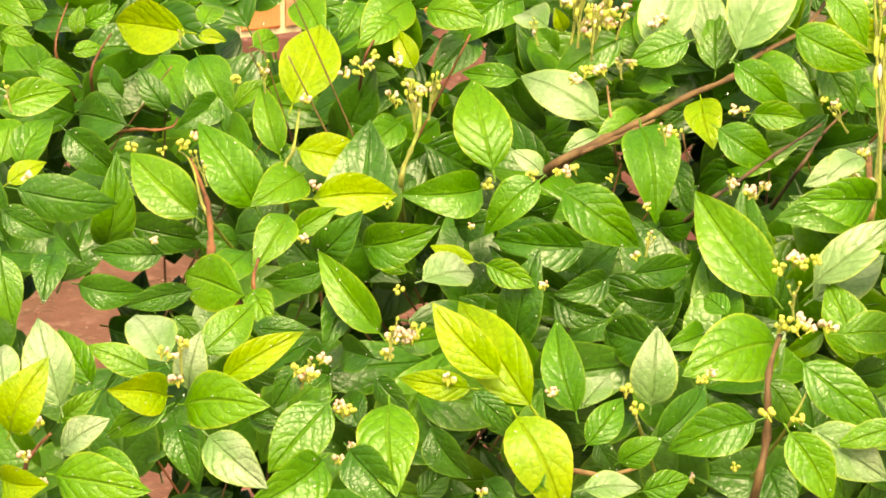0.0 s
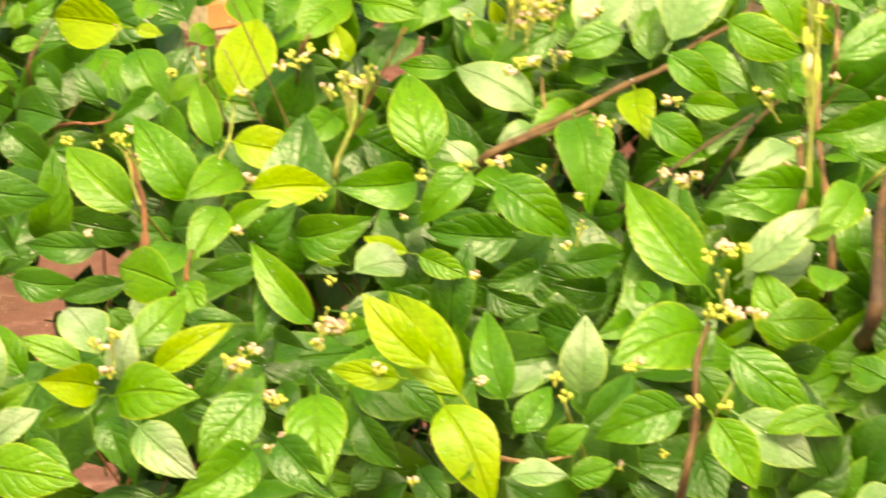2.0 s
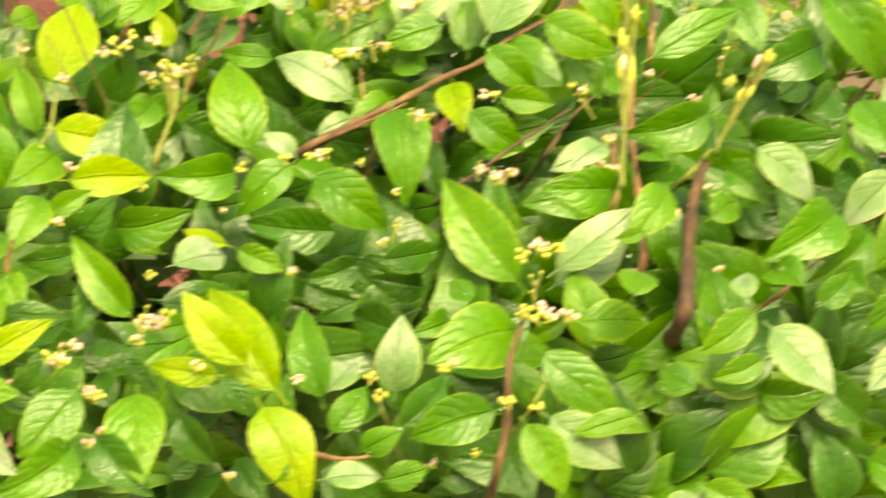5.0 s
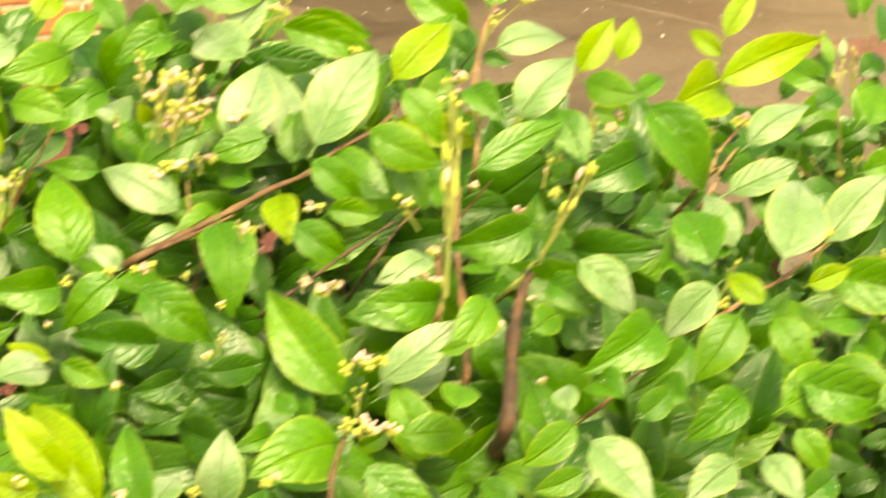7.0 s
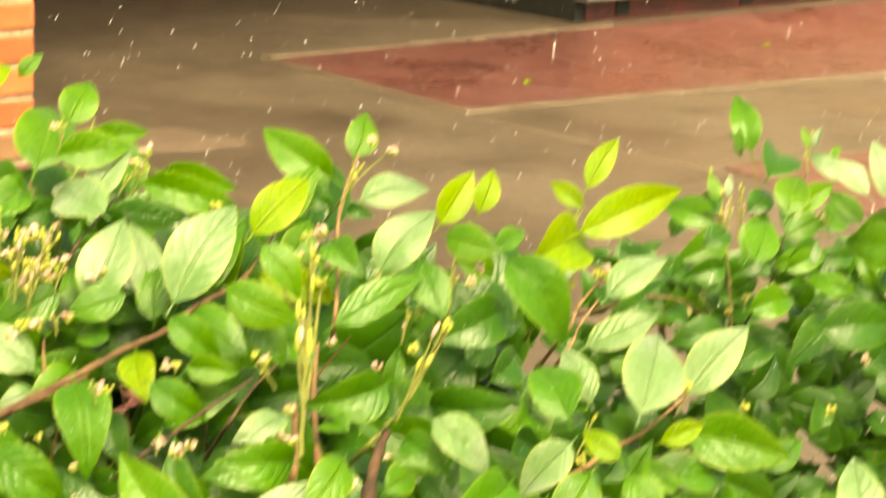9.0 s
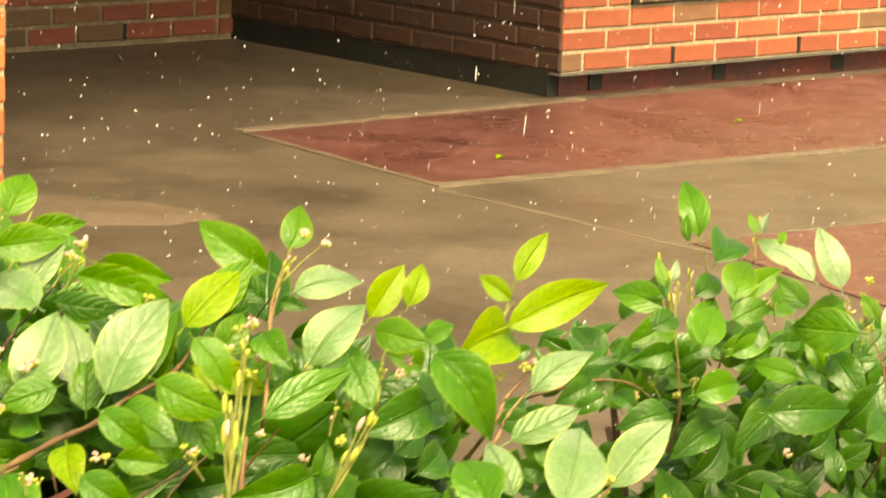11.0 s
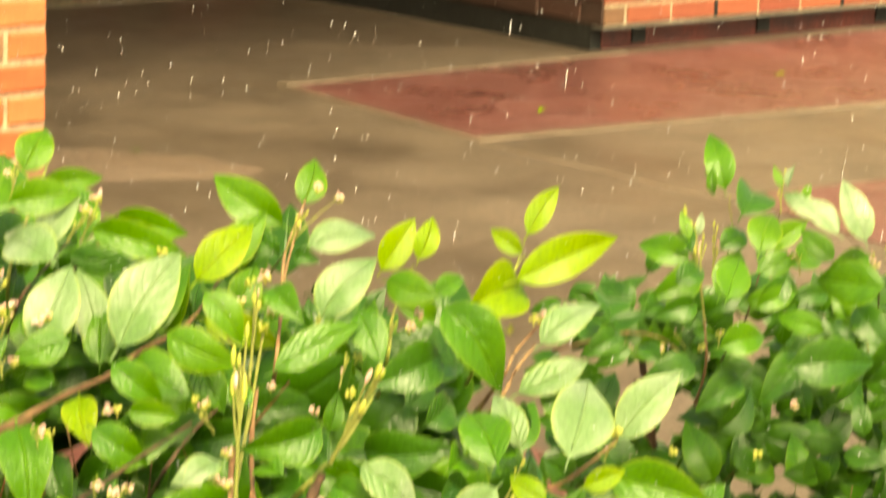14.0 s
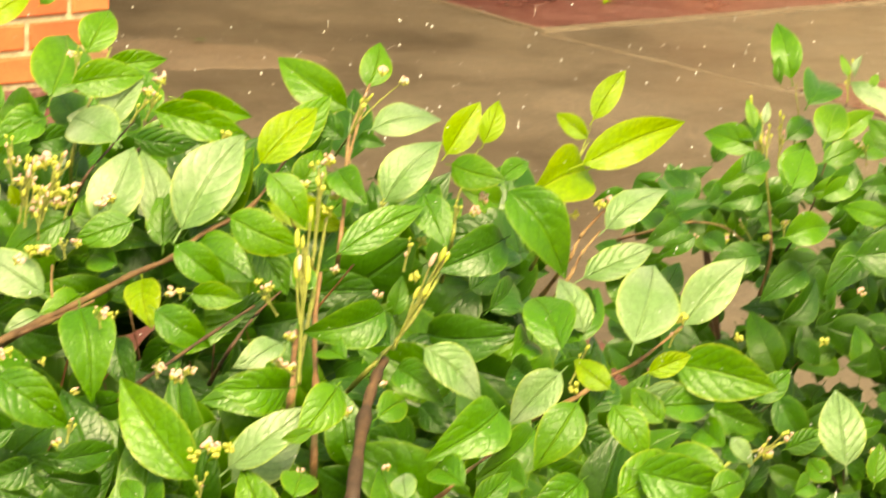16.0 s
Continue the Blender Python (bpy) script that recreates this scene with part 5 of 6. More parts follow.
leaf(near_a, 'D', -0.277, 1.459, 1.111, 20.2, -40, -17, 15, -8, 0.56)
leaf(near_a, 'D', -0.212, 1.347, 1.076, 19.9, -70, 37, 14, 11, 0.63)
leaf(near_a, 'M', -0.174, 1.362, 1.080, 20.0, 65, 28, -4, 7, 0.60)
leaf(near_a, 'M', -0.052, 1.497, 1.125, 23.4, -21, -30, 1, -9, 0.60)
leaf(near_a, 'M', -0.088, 1.501, 1.127, 17.8, -45, -21, 11, -3, 0.61)
leaf(near_a, 'D', -0.038, 1.425, 1.099, 25.4, 162, 48, 6, 4, 0.60)
leaf(near_a, 'D', -0.005, 1.424, 1.099, 27.2, -126, 6, 5, 6, 0.55)
leaf(near_a, 'D', 0.005, 1.428, 1.100, 27.2, 55, 1, -0, 2, 0.47)
leaf(near_a, 'M', -0.101, 1.536, 1.141, 16.1, 63, -8, 36, -7, 0.65)
leaf(near_a, 'D', -0.099, 1.377, 1.085, 20.4, 63, 41, 1, 10, 0.61)
leaf(near_a, 'D', -0.044, 1.367, 1.082, 22.8, 62, 50, 2, -4, 0.60)
leaf(near_a, 'D', -0.029, 1.459, 1.111, 18.4, -82, 14, 0, 2, 0.60)
leaf(near_a, 'D', -0.128, 1.364, 1.081, 22.7, 68, 35, 7, -11, 0.61)
leaf(near_a, 'D', -0.065, 1.476, 1.117, 20.7, 83, 41, -2, 11, 0.61)
leaf(near_a, 'D', -0.150, 1.245, 1.052, 18.9, 130, 33, -4, 8, 0.60)
leaf(near_a, 'D', -0.198, 1.245, 1.031, 20.6, 48, -2, 7, 13, 0.57)
leaf(near_a, 'L', -0.271, 1.245, 1.029, 20.5, 50, 2, 7, -0, 0.39)
leaf(near_a, 'M', -0.233, 1.288, 1.062, 16.1, 136, 13, 10, -13, 0.62)
leaf(near_a, 'L', -0.141, 1.325, 1.071, 19.3, -74, -9, 13, -9, 0.35)
leaf(near_a, 'D', -0.181, 1.245, 1.030, 21.8, -69, -12, 1, -7, 0.54)
leaf(near_a, 'D', -0.164, 1.245, 1.051, 19.1, -70, 36, 14, -8, 0.62)
leaf(near_a, 'D', -0.155, 1.245, 1.029, 21.5, -31, -42, 3, 5, 0.60)
leaf(near_a, 'D', -0.134, 1.245, 1.002, 18.8, 48, -27, 11, 7, 0.61)
leaf(near_a, 'M', -0.002, 1.304, 1.065, 26.8, -75, -18, 7, -9, 0.41)
leaf(near_a, 'D', -0.086, 1.309, 1.067, 23.1, 108, 22, 13, 14, 0.56)
leaf(near_a, 'D', -0.030, 1.245, 1.011, 22.6, 96, 16, 15, -0, 0.62)
leaf(near_a, 'M', -0.003, 1.251, 1.054, 23.6, 144, 10, 4, -12, 0.59)
leaf(near_a, 'D', -0.065, 1.245, 1.030, 16.4, 150, 19, 10, 13, 0.55)
leaf(near_a, 'D', -0.034, 1.307, 1.066, 24.4, -79, 36, 2, -7, 0.60)
leaf(near_a, 'D', -0.108, 1.245, 1.013, 22.2, 131, 44, 16, 8, 0.62)
leaf(near_a, 'L', -0.068, 1.631, 1.184, 31.4, 26, -33, 5, -2, 0.60)
leaf(near_a, 'L', -0.061, 1.624, 1.180, 33.3, 80, -4, 22, 9, 0.38)
leaf(near_a, 'M', -0.033, 1.580, 1.160, 29.7, -19, -35, 34, 8, 0.65)
leaf(near_a, 'M', -0.029, 1.605, 1.172, 17.2, -47, -11, 31, -6, 0.66)
leaf(near_a, 'L', -0.025, 1.604, 1.171, 39.3, 101, 10, 17, 11, 0.40)
leaf(near_a, 'D', 0.010, 1.587, 1.163, 34.1, -101, 5, 9, 12, 0.35)
leaf(near_a, 'M', -0.064, 1.580, 1.160, 29.8, -45, -43, 1, 13, 0.61)
leaf(near_a, 'L', -0.064, 1.555, 1.149, 14.9, 32, -0, 8, -12, 0.45)
leaf(near_a, 'L', -0.094, 1.669, 1.203, 16.8, 42, 0, 14, -6, 0.51)
leaf(near_a, 'D', -0.035, 1.580, 1.160, 20.9, -62, 5, 1, 13, 0.61)
leaf(near_a, 'M', -0.005, 1.557, 1.150, 20.9, -72, 17, -0, 14, 0.61)
leaf(near_a, 'M', -0.075, 1.520, 1.134, 17.5, 51, 30, 4, 14, 0.62)
leaf(near_b, 'M', 0.044, 1.442, 1.105, 14.2, -31, -10, 10, -11, 0.58)
leaf(near_b, 'L', 0.037, 1.549, 1.146, 21.8, 109, 19, 14, 6, 0.43)
leaf(near_b, 'M', 0.027, 1.451, 1.108, 21.1, 144, 42, 1, 6, 0.60)
leaf(near_b, 'L', 0.030, 1.245, 1.033, 22.8, 92, 18, 19, -12, 0.42)
leaf(near_b, 'D', -0.001, 1.245, 1.022, 25.0, 151, 42, 7, -2, 0.60)
leaf(near_b, 'L', 0.023, 1.289, 1.062, 21.0, -123, 13, 11, -9, 0.39)
leaf(near_b, 'D', 0.029, 1.249, 1.054, 21.1, 63, 34, -3, 1, 0.60)
leaf(near_b, 'L', 0.029, 1.563, 1.152, 36.0, 42, 1, 18, 14, 0.51)
leaf(near_b, 'L', 0.038, 1.531, 1.139, 25.5, 30, -18, 22, 13, 0.63)
leaf(near_b, 'D', 0.023, 1.552, 1.148, 16.1, 106, 34, -1, -12, 0.61)
leaf(near_b, 'M', 0.052, 1.516, 1.133, 21.5, 55, -23, -0, 9, 0.60)
leaf(near_b, 'L', 0.136, 1.530, 1.138, 22.1, -59, 34, 24, -3, 0.64)
leaf(near_b, 'D', 0.050, 1.433, 1.102, 31.6, 66, -3, 2, 0, 0.46)
leaf(near_b, 'M', 0.083, 1.440, 1.104, 19.4, 14, -8, 3, 3, 0.48)
leaf(near_b, 'M', 0.075, 1.306, 1.066, 25.3, 56, -17, 29, -1, 0.58)
leaf(near_b, 'D', 0.094, 1.378, 1.085, 19.8, 130, 40, -3, -2, 0.60)
leaf(near_b, 'D', 0.062, 1.330, 1.072, 22.9, -60, -29, 3, -8, 0.60)
leaf(near_b, 'D', 0.087, 1.343, 1.075, 23.0, -68, 40, 5, 10, 0.61)
leaf(near_b, 'M', 0.216, 1.384, 1.087, 29.8, 114, 18, -1, 1, 0.50)
leaf(near_b, 'M', 0.145, 1.333, 1.072, 24.7, 107, 23, 11, 11, 0.62)
leaf(near_b, 'D', 0.117, 1.462, 1.112, 23.1, 57, -35, 0, -9, 0.60)
leaf(near_b, 'D', 0.159, 1.359, 1.079, 23.2, 108, 19, 4, -3, 0.60)

# bud clusters
buds(near_a, -0.258, 1.352, 1.114, 1.1)
buds(near_a, -0.245, 1.351, 1.113, 0.8)
buds(near_a, -0.237, 1.355, 1.115, 1.1)
buds(near_a, -0.233, 1.362, 1.117, 1.0)
buds(near_a, -0.222, 1.408, 1.132, 1.0)
buds(near_a, -0.191, 1.393, 1.127, 1.0)
buds(near_a, -0.180, 1.324, 1.106, 1.0)
buds(near_a, -0.172, 1.424, 1.137, 1.2)
buds(near_a, -0.177, 1.415, 1.134, 1.0)
buds(near_a, -0.156, 1.426, 1.138, 1.2)
buds(near_a, -0.142, 1.404, 1.130, 1.3)
buds(near_a, -0.153, 1.393, 1.126, 0.9)
buds(near_a, -0.180, 1.281, 1.095, 0.9)
buds(near_a, -0.238, 1.277, 1.094, 0.8)
buds(near_a, -0.150, 1.310, 1.102, 0.8)
buds(near_a, -0.296, 1.327, 1.106, 1.0)
buds(near_a, -0.211, 1.415, 1.134, 0.9)
buds(near_a, -0.165, 1.428, 1.139, 1.0)
buds(near_a, -0.075, 1.420, 1.136, 1.1)
buds(near_a, -0.056, 1.428, 1.138, 1.0)
buds(near_a, -0.065, 1.466, 1.152, 1.4)
buds(near_a, -0.074, 1.465, 1.152, 1.2)
buds(near_a, -0.036, 1.373, 1.120, 0.9)
buds(near_a, -0.009, 1.391, 1.126, 1.0)
buds(near_a, -0.077, 1.342, 1.111, 1.0)
buds(near_a, -0.094, 1.337, 1.109, 1.0)
buds(near_a, -0.007, 1.327, 1.106, 1.1)
buds(near_b, 0.039, 1.335, 1.109, 1.2)
buds(near_b, 0.039, 1.360, 1.116, 1.0)
buds(near_a, -0.111, 1.328, 1.107, 1.0)
buds(near_a, -0.033, 1.466, 1.153, 1.1)
buds(near_a, -0.084, 1.341, 1.110, 0.8)
buds(near_a, -0.048, 1.314, 1.103, 0.7)
buds(near_b, 0.024, 1.401, 1.129, 0.8)
buds(near_a, -0.063, 1.335, 1.109, 0.7)
buds(near_a, -0.116, 1.295, 1.098, 0.6)
buds(near_a, -0.215, 1.193, 1.076, 1.1)
buds(near_a, -0.215, 1.178, 1.067, 1.1)
buds(near_a, -0.188, 1.178, 1.060, 1.2)
buds(near_a, -0.168, 1.178, 1.070, 1.2)
buds(near_a, -0.163, 1.182, 1.075, 1.0)
buds(near_a, -0.155, 1.178, 1.057, 1.1)
buds(near_a, -0.157, 1.178, 1.039, 0.9)
buds(near_a, -0.133, 1.203, 1.078, 1.3)
buds(near_a, -0.140, 1.189, 1.076, 1.0)
buds(near_a, -0.266, 1.178, 1.050, 1.0)
buds(near_a, -0.271, 1.178, 1.037, 1.0)
buds(near_a, -0.140, 1.241, 1.086, 0.9)
buds(near_a, -0.152, 1.178, 1.044, 0.7)
buds(near_a, -0.221, 1.184, 1.075, 0.9)
buds(near_a, -0.265, 1.178, 1.027, 0.8)
buds(near_b, 0.009, 1.274, 1.093, 1.4)
buds(near_b, 0.003, 1.268, 1.091, 1.2)
buds(near_b, 0.010, 1.223, 1.082, 1.3)
buds(near_b, 0.002, 1.219, 1.081, 1.2)
buds(near_b, 0.020, 1.220, 1.081, 1.0)
buds(near_b, -0.003, 1.178, 1.060, 1.2)
buds(near_a, -0.050, 1.178, 1.061, 1.1)
buds(near_a, -0.054, 1.178, 1.067, 1.0)
buds(near_a, -0.027, 1.178, 1.072, 0.9)
buds(near_a, -0.086, 1.249, 1.087, 0.8)
buds(near_a, -0.052, 1.273, 1.093, 0.8)
buds(near_b, 0.008, 1.178, 1.058, 1.0)
buds(near_a, -0.030, 1.178, 1.035, 0.8)
buds(near_a, -0.024, 1.180, 1.074, 0.7)
buds(near_a, -0.117, 1.178, 1.070, 1.0)
buds(near_a, -0.080, 1.178, 1.066, 0.9)
buds(near_a, -0.014, 1.178, 1.040, 0.7)
buds(near_a, -0.105, 1.178, 1.028, 0.8)
buds(near_a, -0.080, 1.340, 1.110, 1.0)
buds(near_a, -0.040, 1.373, 1.120, 1.1)
buds(near_a, -0.013, 1.392, 1.126, 1.0)
buds(near_a, -0.008, 1.328, 1.107, 1.0)
buds(near_a, -0.014, 1.334, 1.108, 0.9)
buds(near_b, -0.002, 1.332, 1.108, 0.9)
buds(near_b, 0.057, 1.412, 1.133, 0.9)
buds(near_b, 0.076, 1.394, 1.127, 0.9)
buds(near_b, 0.039, 1.361, 1.116, 1.0)
buds(near_b, 0.036, 1.337, 1.109, 1.2)
buds(near_a, -0.075, 1.419, 1.135, 1.0)
buds(near_b, 0.029, 1.399, 1.128, 0.9)
buds(near_b, 0.092, 1.408, 1.132, 1.0)
buds(near_b, 0.096, 1.396, 1.127, 0.9)
buds(near_b, 0.078, 1.326, 1.106, 0.7)
buds(near_b, 0.063, 1.304, 1.100, 0.9)
buds(near_b, 0.045, 1.257, 1.089, 0.7)
buds(near_b, 0.079, 1.261, 1.090, 0.7)
buds(near_a, -0.070, 1.420, 1.136, 0.9)
buds(near_b, 0.157, 1.326, 1.106, 1.1)
buds(near_b, 0.125, 1.297, 1.098, 1.0)
buds(near_b, 0.133, 1.291, 1.097, 1.2)
buds(near_b, 0.229, 1.368, 1.119, 0.8)
buds(near_b, 0.243, 1.291, 1.097, 1.1)
buds(near_b, 0.206, 1.383, 1.123, 1.2)
buds(near_b, 0.199, 1.381, 1.123, 1.0)
buds(near_b, 0.166, 1.318, 1.104, 1.0)
buds(near_b, 0.265, 1.368, 1.118, 0.9)
buds(near_b, 0.117, 1.419, 1.135, 0.8)
buds(near_b, 0.231, 1.280, 1.094, 1.1)
buds(near_b, 0.277, 1.283, 1.095, 1.2)
buds(near_b, 0.212, 1.298, 1.099, 0.8)
buds(near_b, 0.287, 1.406, 1.131, 0.8)
buds(near_a, -0.026, 1.553, 1.189, 1.3)
buds(near_a, -0.076, 1.487, 1.161, 1.7)
buds(near_a, -0.069, 1.466, 1.152, 1.5)
buds(near_a, -0.080, 1.472, 1.155, 1.4)
buds(near_a, -0.037, 1.470, 1.154, 1.1)
buds(near_b, 0.053, 1.495, 1.164, 1.3)
buds(near_b, 0.057, 1.469, 1.154, 1.1)
buds(near_b, 0.078, 1.563, 1.194, 1.1)
buds(near_b, 0.088, 1.556, 1.191, 0.9)
buds(near_a, -0.069, 1.567, 1.196, 1.1)
buds(near_a, -0.083, 1.567, 1.196, 1.2)
buds(near_b, 0.054, 1.457, 1.149, 1.1)
buds(near_b, 0.095, 1.435, 1.141, 1.0)
buds(near_b, 0.179, 1.469, 1.154, 1.2)
buds(near_b, 0.124, 1.469, 1.154, 1.1)
buds(near_b, 0.164, 1.459, 1.150, 0.9)
buds(near_b, 0.119, 1.460, 1.150, 1.0)
buds(near_b, 0.117, 1.497, 1.165, 0.8)
buds(near_b, 0.187, 1.464, 1.152, 0.9)
buds(far, 0.494, 2.598, 0.895, 1.0)
buds(far, 0.422, 2.596, 0.895, 1.1)
buds(far, 0.376, 2.594, 0.884, 1.1)
buds(far, 0.363, 2.594, 0.919, 0.9)
buds(far, 0.569, 2.601, 0.884, 1.3)
buds(far, 0.559, 2.602, 0.979, 1.3)
buds(far, 0.476, 2.599, 0.958, 1.4)
buds(far, 0.542, 2.601, 0.956, 1.3)
buds(far, 0.350, 2.593, 0.883, 0.9)
buds(near_b, 0.080, 1.633, 1.182, 0.9)
buds(near_b, 0.090, 1.626, 1.178, 0.9)
buds(near_b, 0.047, 1.483, 1.164, 1.0)
buds(near_b, 0.043, 1.469, 1.158, 1.0)
buds(near_b, 0.175, 1.459, 1.155, 1.0)
buds(near_b, 0.179, 1.457, 1.154, 1.0)
buds(near_b, 0.006, 1.505, 1.173, 1.0)
buds(near_b, -0.031, 1.536, 1.186, 1.0)
buds(near_b, -0.067, 1.448, 1.151, 1.1)
buds(near_b, -0.076, 1.442, 1.148, 1.1)
buds(near_b, -0.047, 1.449, 1.151, 1.1)
buds(near_b, -0.043, 1.454, 1.153, 1.1)
buds(near_b, -0.085, 1.466, 1.157, 1.1)
buds(near_b, -0.075, 1.458, 1.154, 1.1)
buds(near_b, -0.088, 1.479, 1.163, 1.1)
buds(near_b, -0.071, 1.480, 1.163, 1.1)
buds(near_b, -0.065, 1.450, 1.151, 1.1)
buds(near_b, -0.080, 1.406, 1.135, 1.1)
buds(near_b, -0.068, 1.413, 1.138, 1.1)
buds(near_a, -0.076, 1.449, 1.151, 1.0)
buds(near_a, -0.071, 1.460, 1.155, 1.0)
buds(near_a, -0.066, 1.456, 1.154, 1.0)
buds(near_a, -0.059, 1.462, 1.156, 1.0)
buds(near_a, -0.169, 1.408, 1.136, 1.0)
buds(near_a, -0.166, 1.413, 1.138, 1.0)
buds(near_a, -0.155, 1.391, 1.130, 1.0)
buds(near_a, -0.149, 1.400, 1.133, 1.0)
buds(near_a, -0.143, 1.394, 1.131, 1.0)
buds(near_a, -0.217, 1.176, 1.077, 1.0)
buds(near_a, -0.214, 1.184, 1.079, 1.0)
buds(near_a, -0.139, 1.194, 1.080, 1.0)
buds(near_a, -0.135, 1.198, 1.081, 1.0)
buds(near_a, -0.130, 1.202, 1.082, 1.0)
buds(near_a, -0.171, 1.170, 1.074, 1.0)
buds(near_a, -0.165, 1.170, 1.073, 1.0)
buds(near_a, -0.156, 1.170, 1.061, 1.0)
buds(near_a, -0.152, 1.170, 1.060, 1.0)
buds(near_a, 0.008, 1.267, 1.095, 1.0)
buds(near_a, 0.012, 1.260, 1.094, 1.0)
buds(near_a, 0.016, 1.266, 1.095, 1.0)
buds(near_a, 0.003, 1.216, 1.084, 1.0)
buds(near_a, 0.007, 1.207, 1.083, 1.0)
buds(near_a, 0.012, 1.211, 1.083, 1.0)
buds(near_a, 0.018, 1.212, 1.084, 1.0)
buds(far, 0.460, 2.499, 0.980, 1.3)
buds(far, 0.477, 2.488, 0.923, 1.3)
buds(far, 0.407, 2.492, 0.918, 1.3)
buds(far, 0.525, 2.494, 0.975, 1.3)
buds(far, 0.540, 2.491, 0.963, 1.3)
buds(far, 0.539, 2.497, 0.997, 1.3)
buds(far, 0.393, 2.491, 0.907, 1.3)
buds(far, 0.362, 2.493, 0.904, 1.3)

# young flowering shoots: shrub, place, length in mm, lean, fingers
shoot(near_b, 0.043, 1.324, 1.106, 70.0, 1, 8)
shoot(near_b, 0.082, 1.352, 1.114, 51.0, 25, 8)
shoot(near_b, 0.033, 1.377, 1.121, 16.0, -30, 4)
shoot(near_b, 0.041, 1.331, 1.108, 14.0, -54, 4)
shoot(near_a, -0.073, 1.429, 1.139, 22.0, 4, 7)
shoot(near_a, -0.060, 1.414, 1.134, 10.0, -9, 4)
shoot(near_a, -0.041, 1.363, 1.117, 10.0, -12, 4)
shoot(near_a, -0.015, 1.325, 1.106, 9.0, -7, 3)
shoot(near_a, -0.005, 1.323, 1.105, 10.0, 22, 2)
shoot(near_a, -0.048, 1.273, 1.093, 11.0, 13, 4)
shoot(near_b, 0.087, 1.413, 1.133, 16.0, 13, 4)
shoot(near_b, 0.109, 1.445, 1.145, 14.0, 12, 4)
shoot(near_b, 0.076, 1.452, 1.147, 10.0, 13, 4)
shoot(near_a, -0.032, 1.521, 1.175, 19.0, 23, 5)
shoot(near_b, 0.063, 1.516, 1.173, 23.0, 23, 7)
shoot(near_b, 0.049, 1.450, 1.146, 24.0, 3, 7)
shoot(near_a, -0.067, 1.549, 1.188, 17.0, 9, 4)
shoot(near_b, 0.223, 1.269, 1.092, 21.0, 48, 5)
shoot(near_b, 0.199, 1.361, 1.116, 10.0, 20, 3)
shoot(near_b, 0.155, 1.330, 1.107, 18.0, 24, 5)
shoot(near_a, -0.144, 1.372, 1.120, 17.0, 3, 6)
shoot(near_a, -0.208, 1.398, 1.128, 14.0, -5, 5)
shoot(near_a, -0.249, 1.435, 1.141, 8.0, -4, 3)
shoot(near_a, -0.312, 1.379, 1.122, 14.0, -10, 4)
shoot(near_a, -0.063, 1.445, 1.145, 15.0, 18, 5)
shoot(near_a, -0.096, 1.440, 1.143, 13.0, -14, 4)
shoot(near_b, 0.007, 1.225, 1.082, 14.0, -1, 5)
shoot(near_a, -0.213, 1.178, 1.069, 15.0, -4, 4)
shoot(near_a, -0.170, 1.178, 1.065, 13.0, 18, 4)
shoot(far, 0.403, 2.553, 0.915, 87.6, -10, 8)
shoot(far, 0.407, 2.554, 0.949, 43.2, 2, 5)
shoot(far, 0.459, 2.556, 1.002, 32.4, 1, 5)
shoot(far, 0.553, 2.559, 0.934, 42.0, -9, 6)
shoot(far, 0.472, 2.556, 0.959, 13.2, -7, 4)
shoot(far, 0.389, 2.552, 0.892, 19.2, -35, 4)
shoot(far, 0.415, 2.553, 0.893, 15.6, -1, 3)
shoot(far, 0.535, 2.558, 0.892, 20.4, -8, 4)
shoot(far, 0.566, 2.559, 0.882, 15.6, -14, 3)
shoot(far, 0.537, 2.559, 0.960, 14.4, -17, 4)
shoot(near_b, -0.079, 1.431, 1.144, 30.0, 5, 8)
shoot(near_b, -0.072, 1.437, 1.146, 26.0, 14, 7)
shoot(near_b, -0.087, 1.462, 1.156, 22.0, -8, 6)
shoot(near_b, -0.038, 1.512, 1.176, 18.0, 35, 5)
shoot(near_b, -0.082, 1.434, 1.145, 32.0, 10, 8)
shoot(near_b, -0.073, 1.441, 1.148, 30.0, 22, 7)
shoot(near_a, -0.143, 1.362, 1.121, 24.0, -6, 7)
shoot(near_a, -0.138, 1.371, 1.124, 22.0, 10, 6)
shoot(near_a, -0.073, 1.427, 1.143, 22.0, 5, 6)
shoot(near_a, -0.222, 1.315, 1.107, 16.0, -20, 5)
shoot(near_a, -0.138, 1.176, 1.077, 16.0, 5, 5)
shoot(far, 0.391, 2.501, 0.963, 30.0, 2, 6)
shoot(far, 0.534, 2.489, 0.950, 26.0, 10, 6)
shoot(far, 0.467, 2.496, 0.965, 20.0, -10, 5)

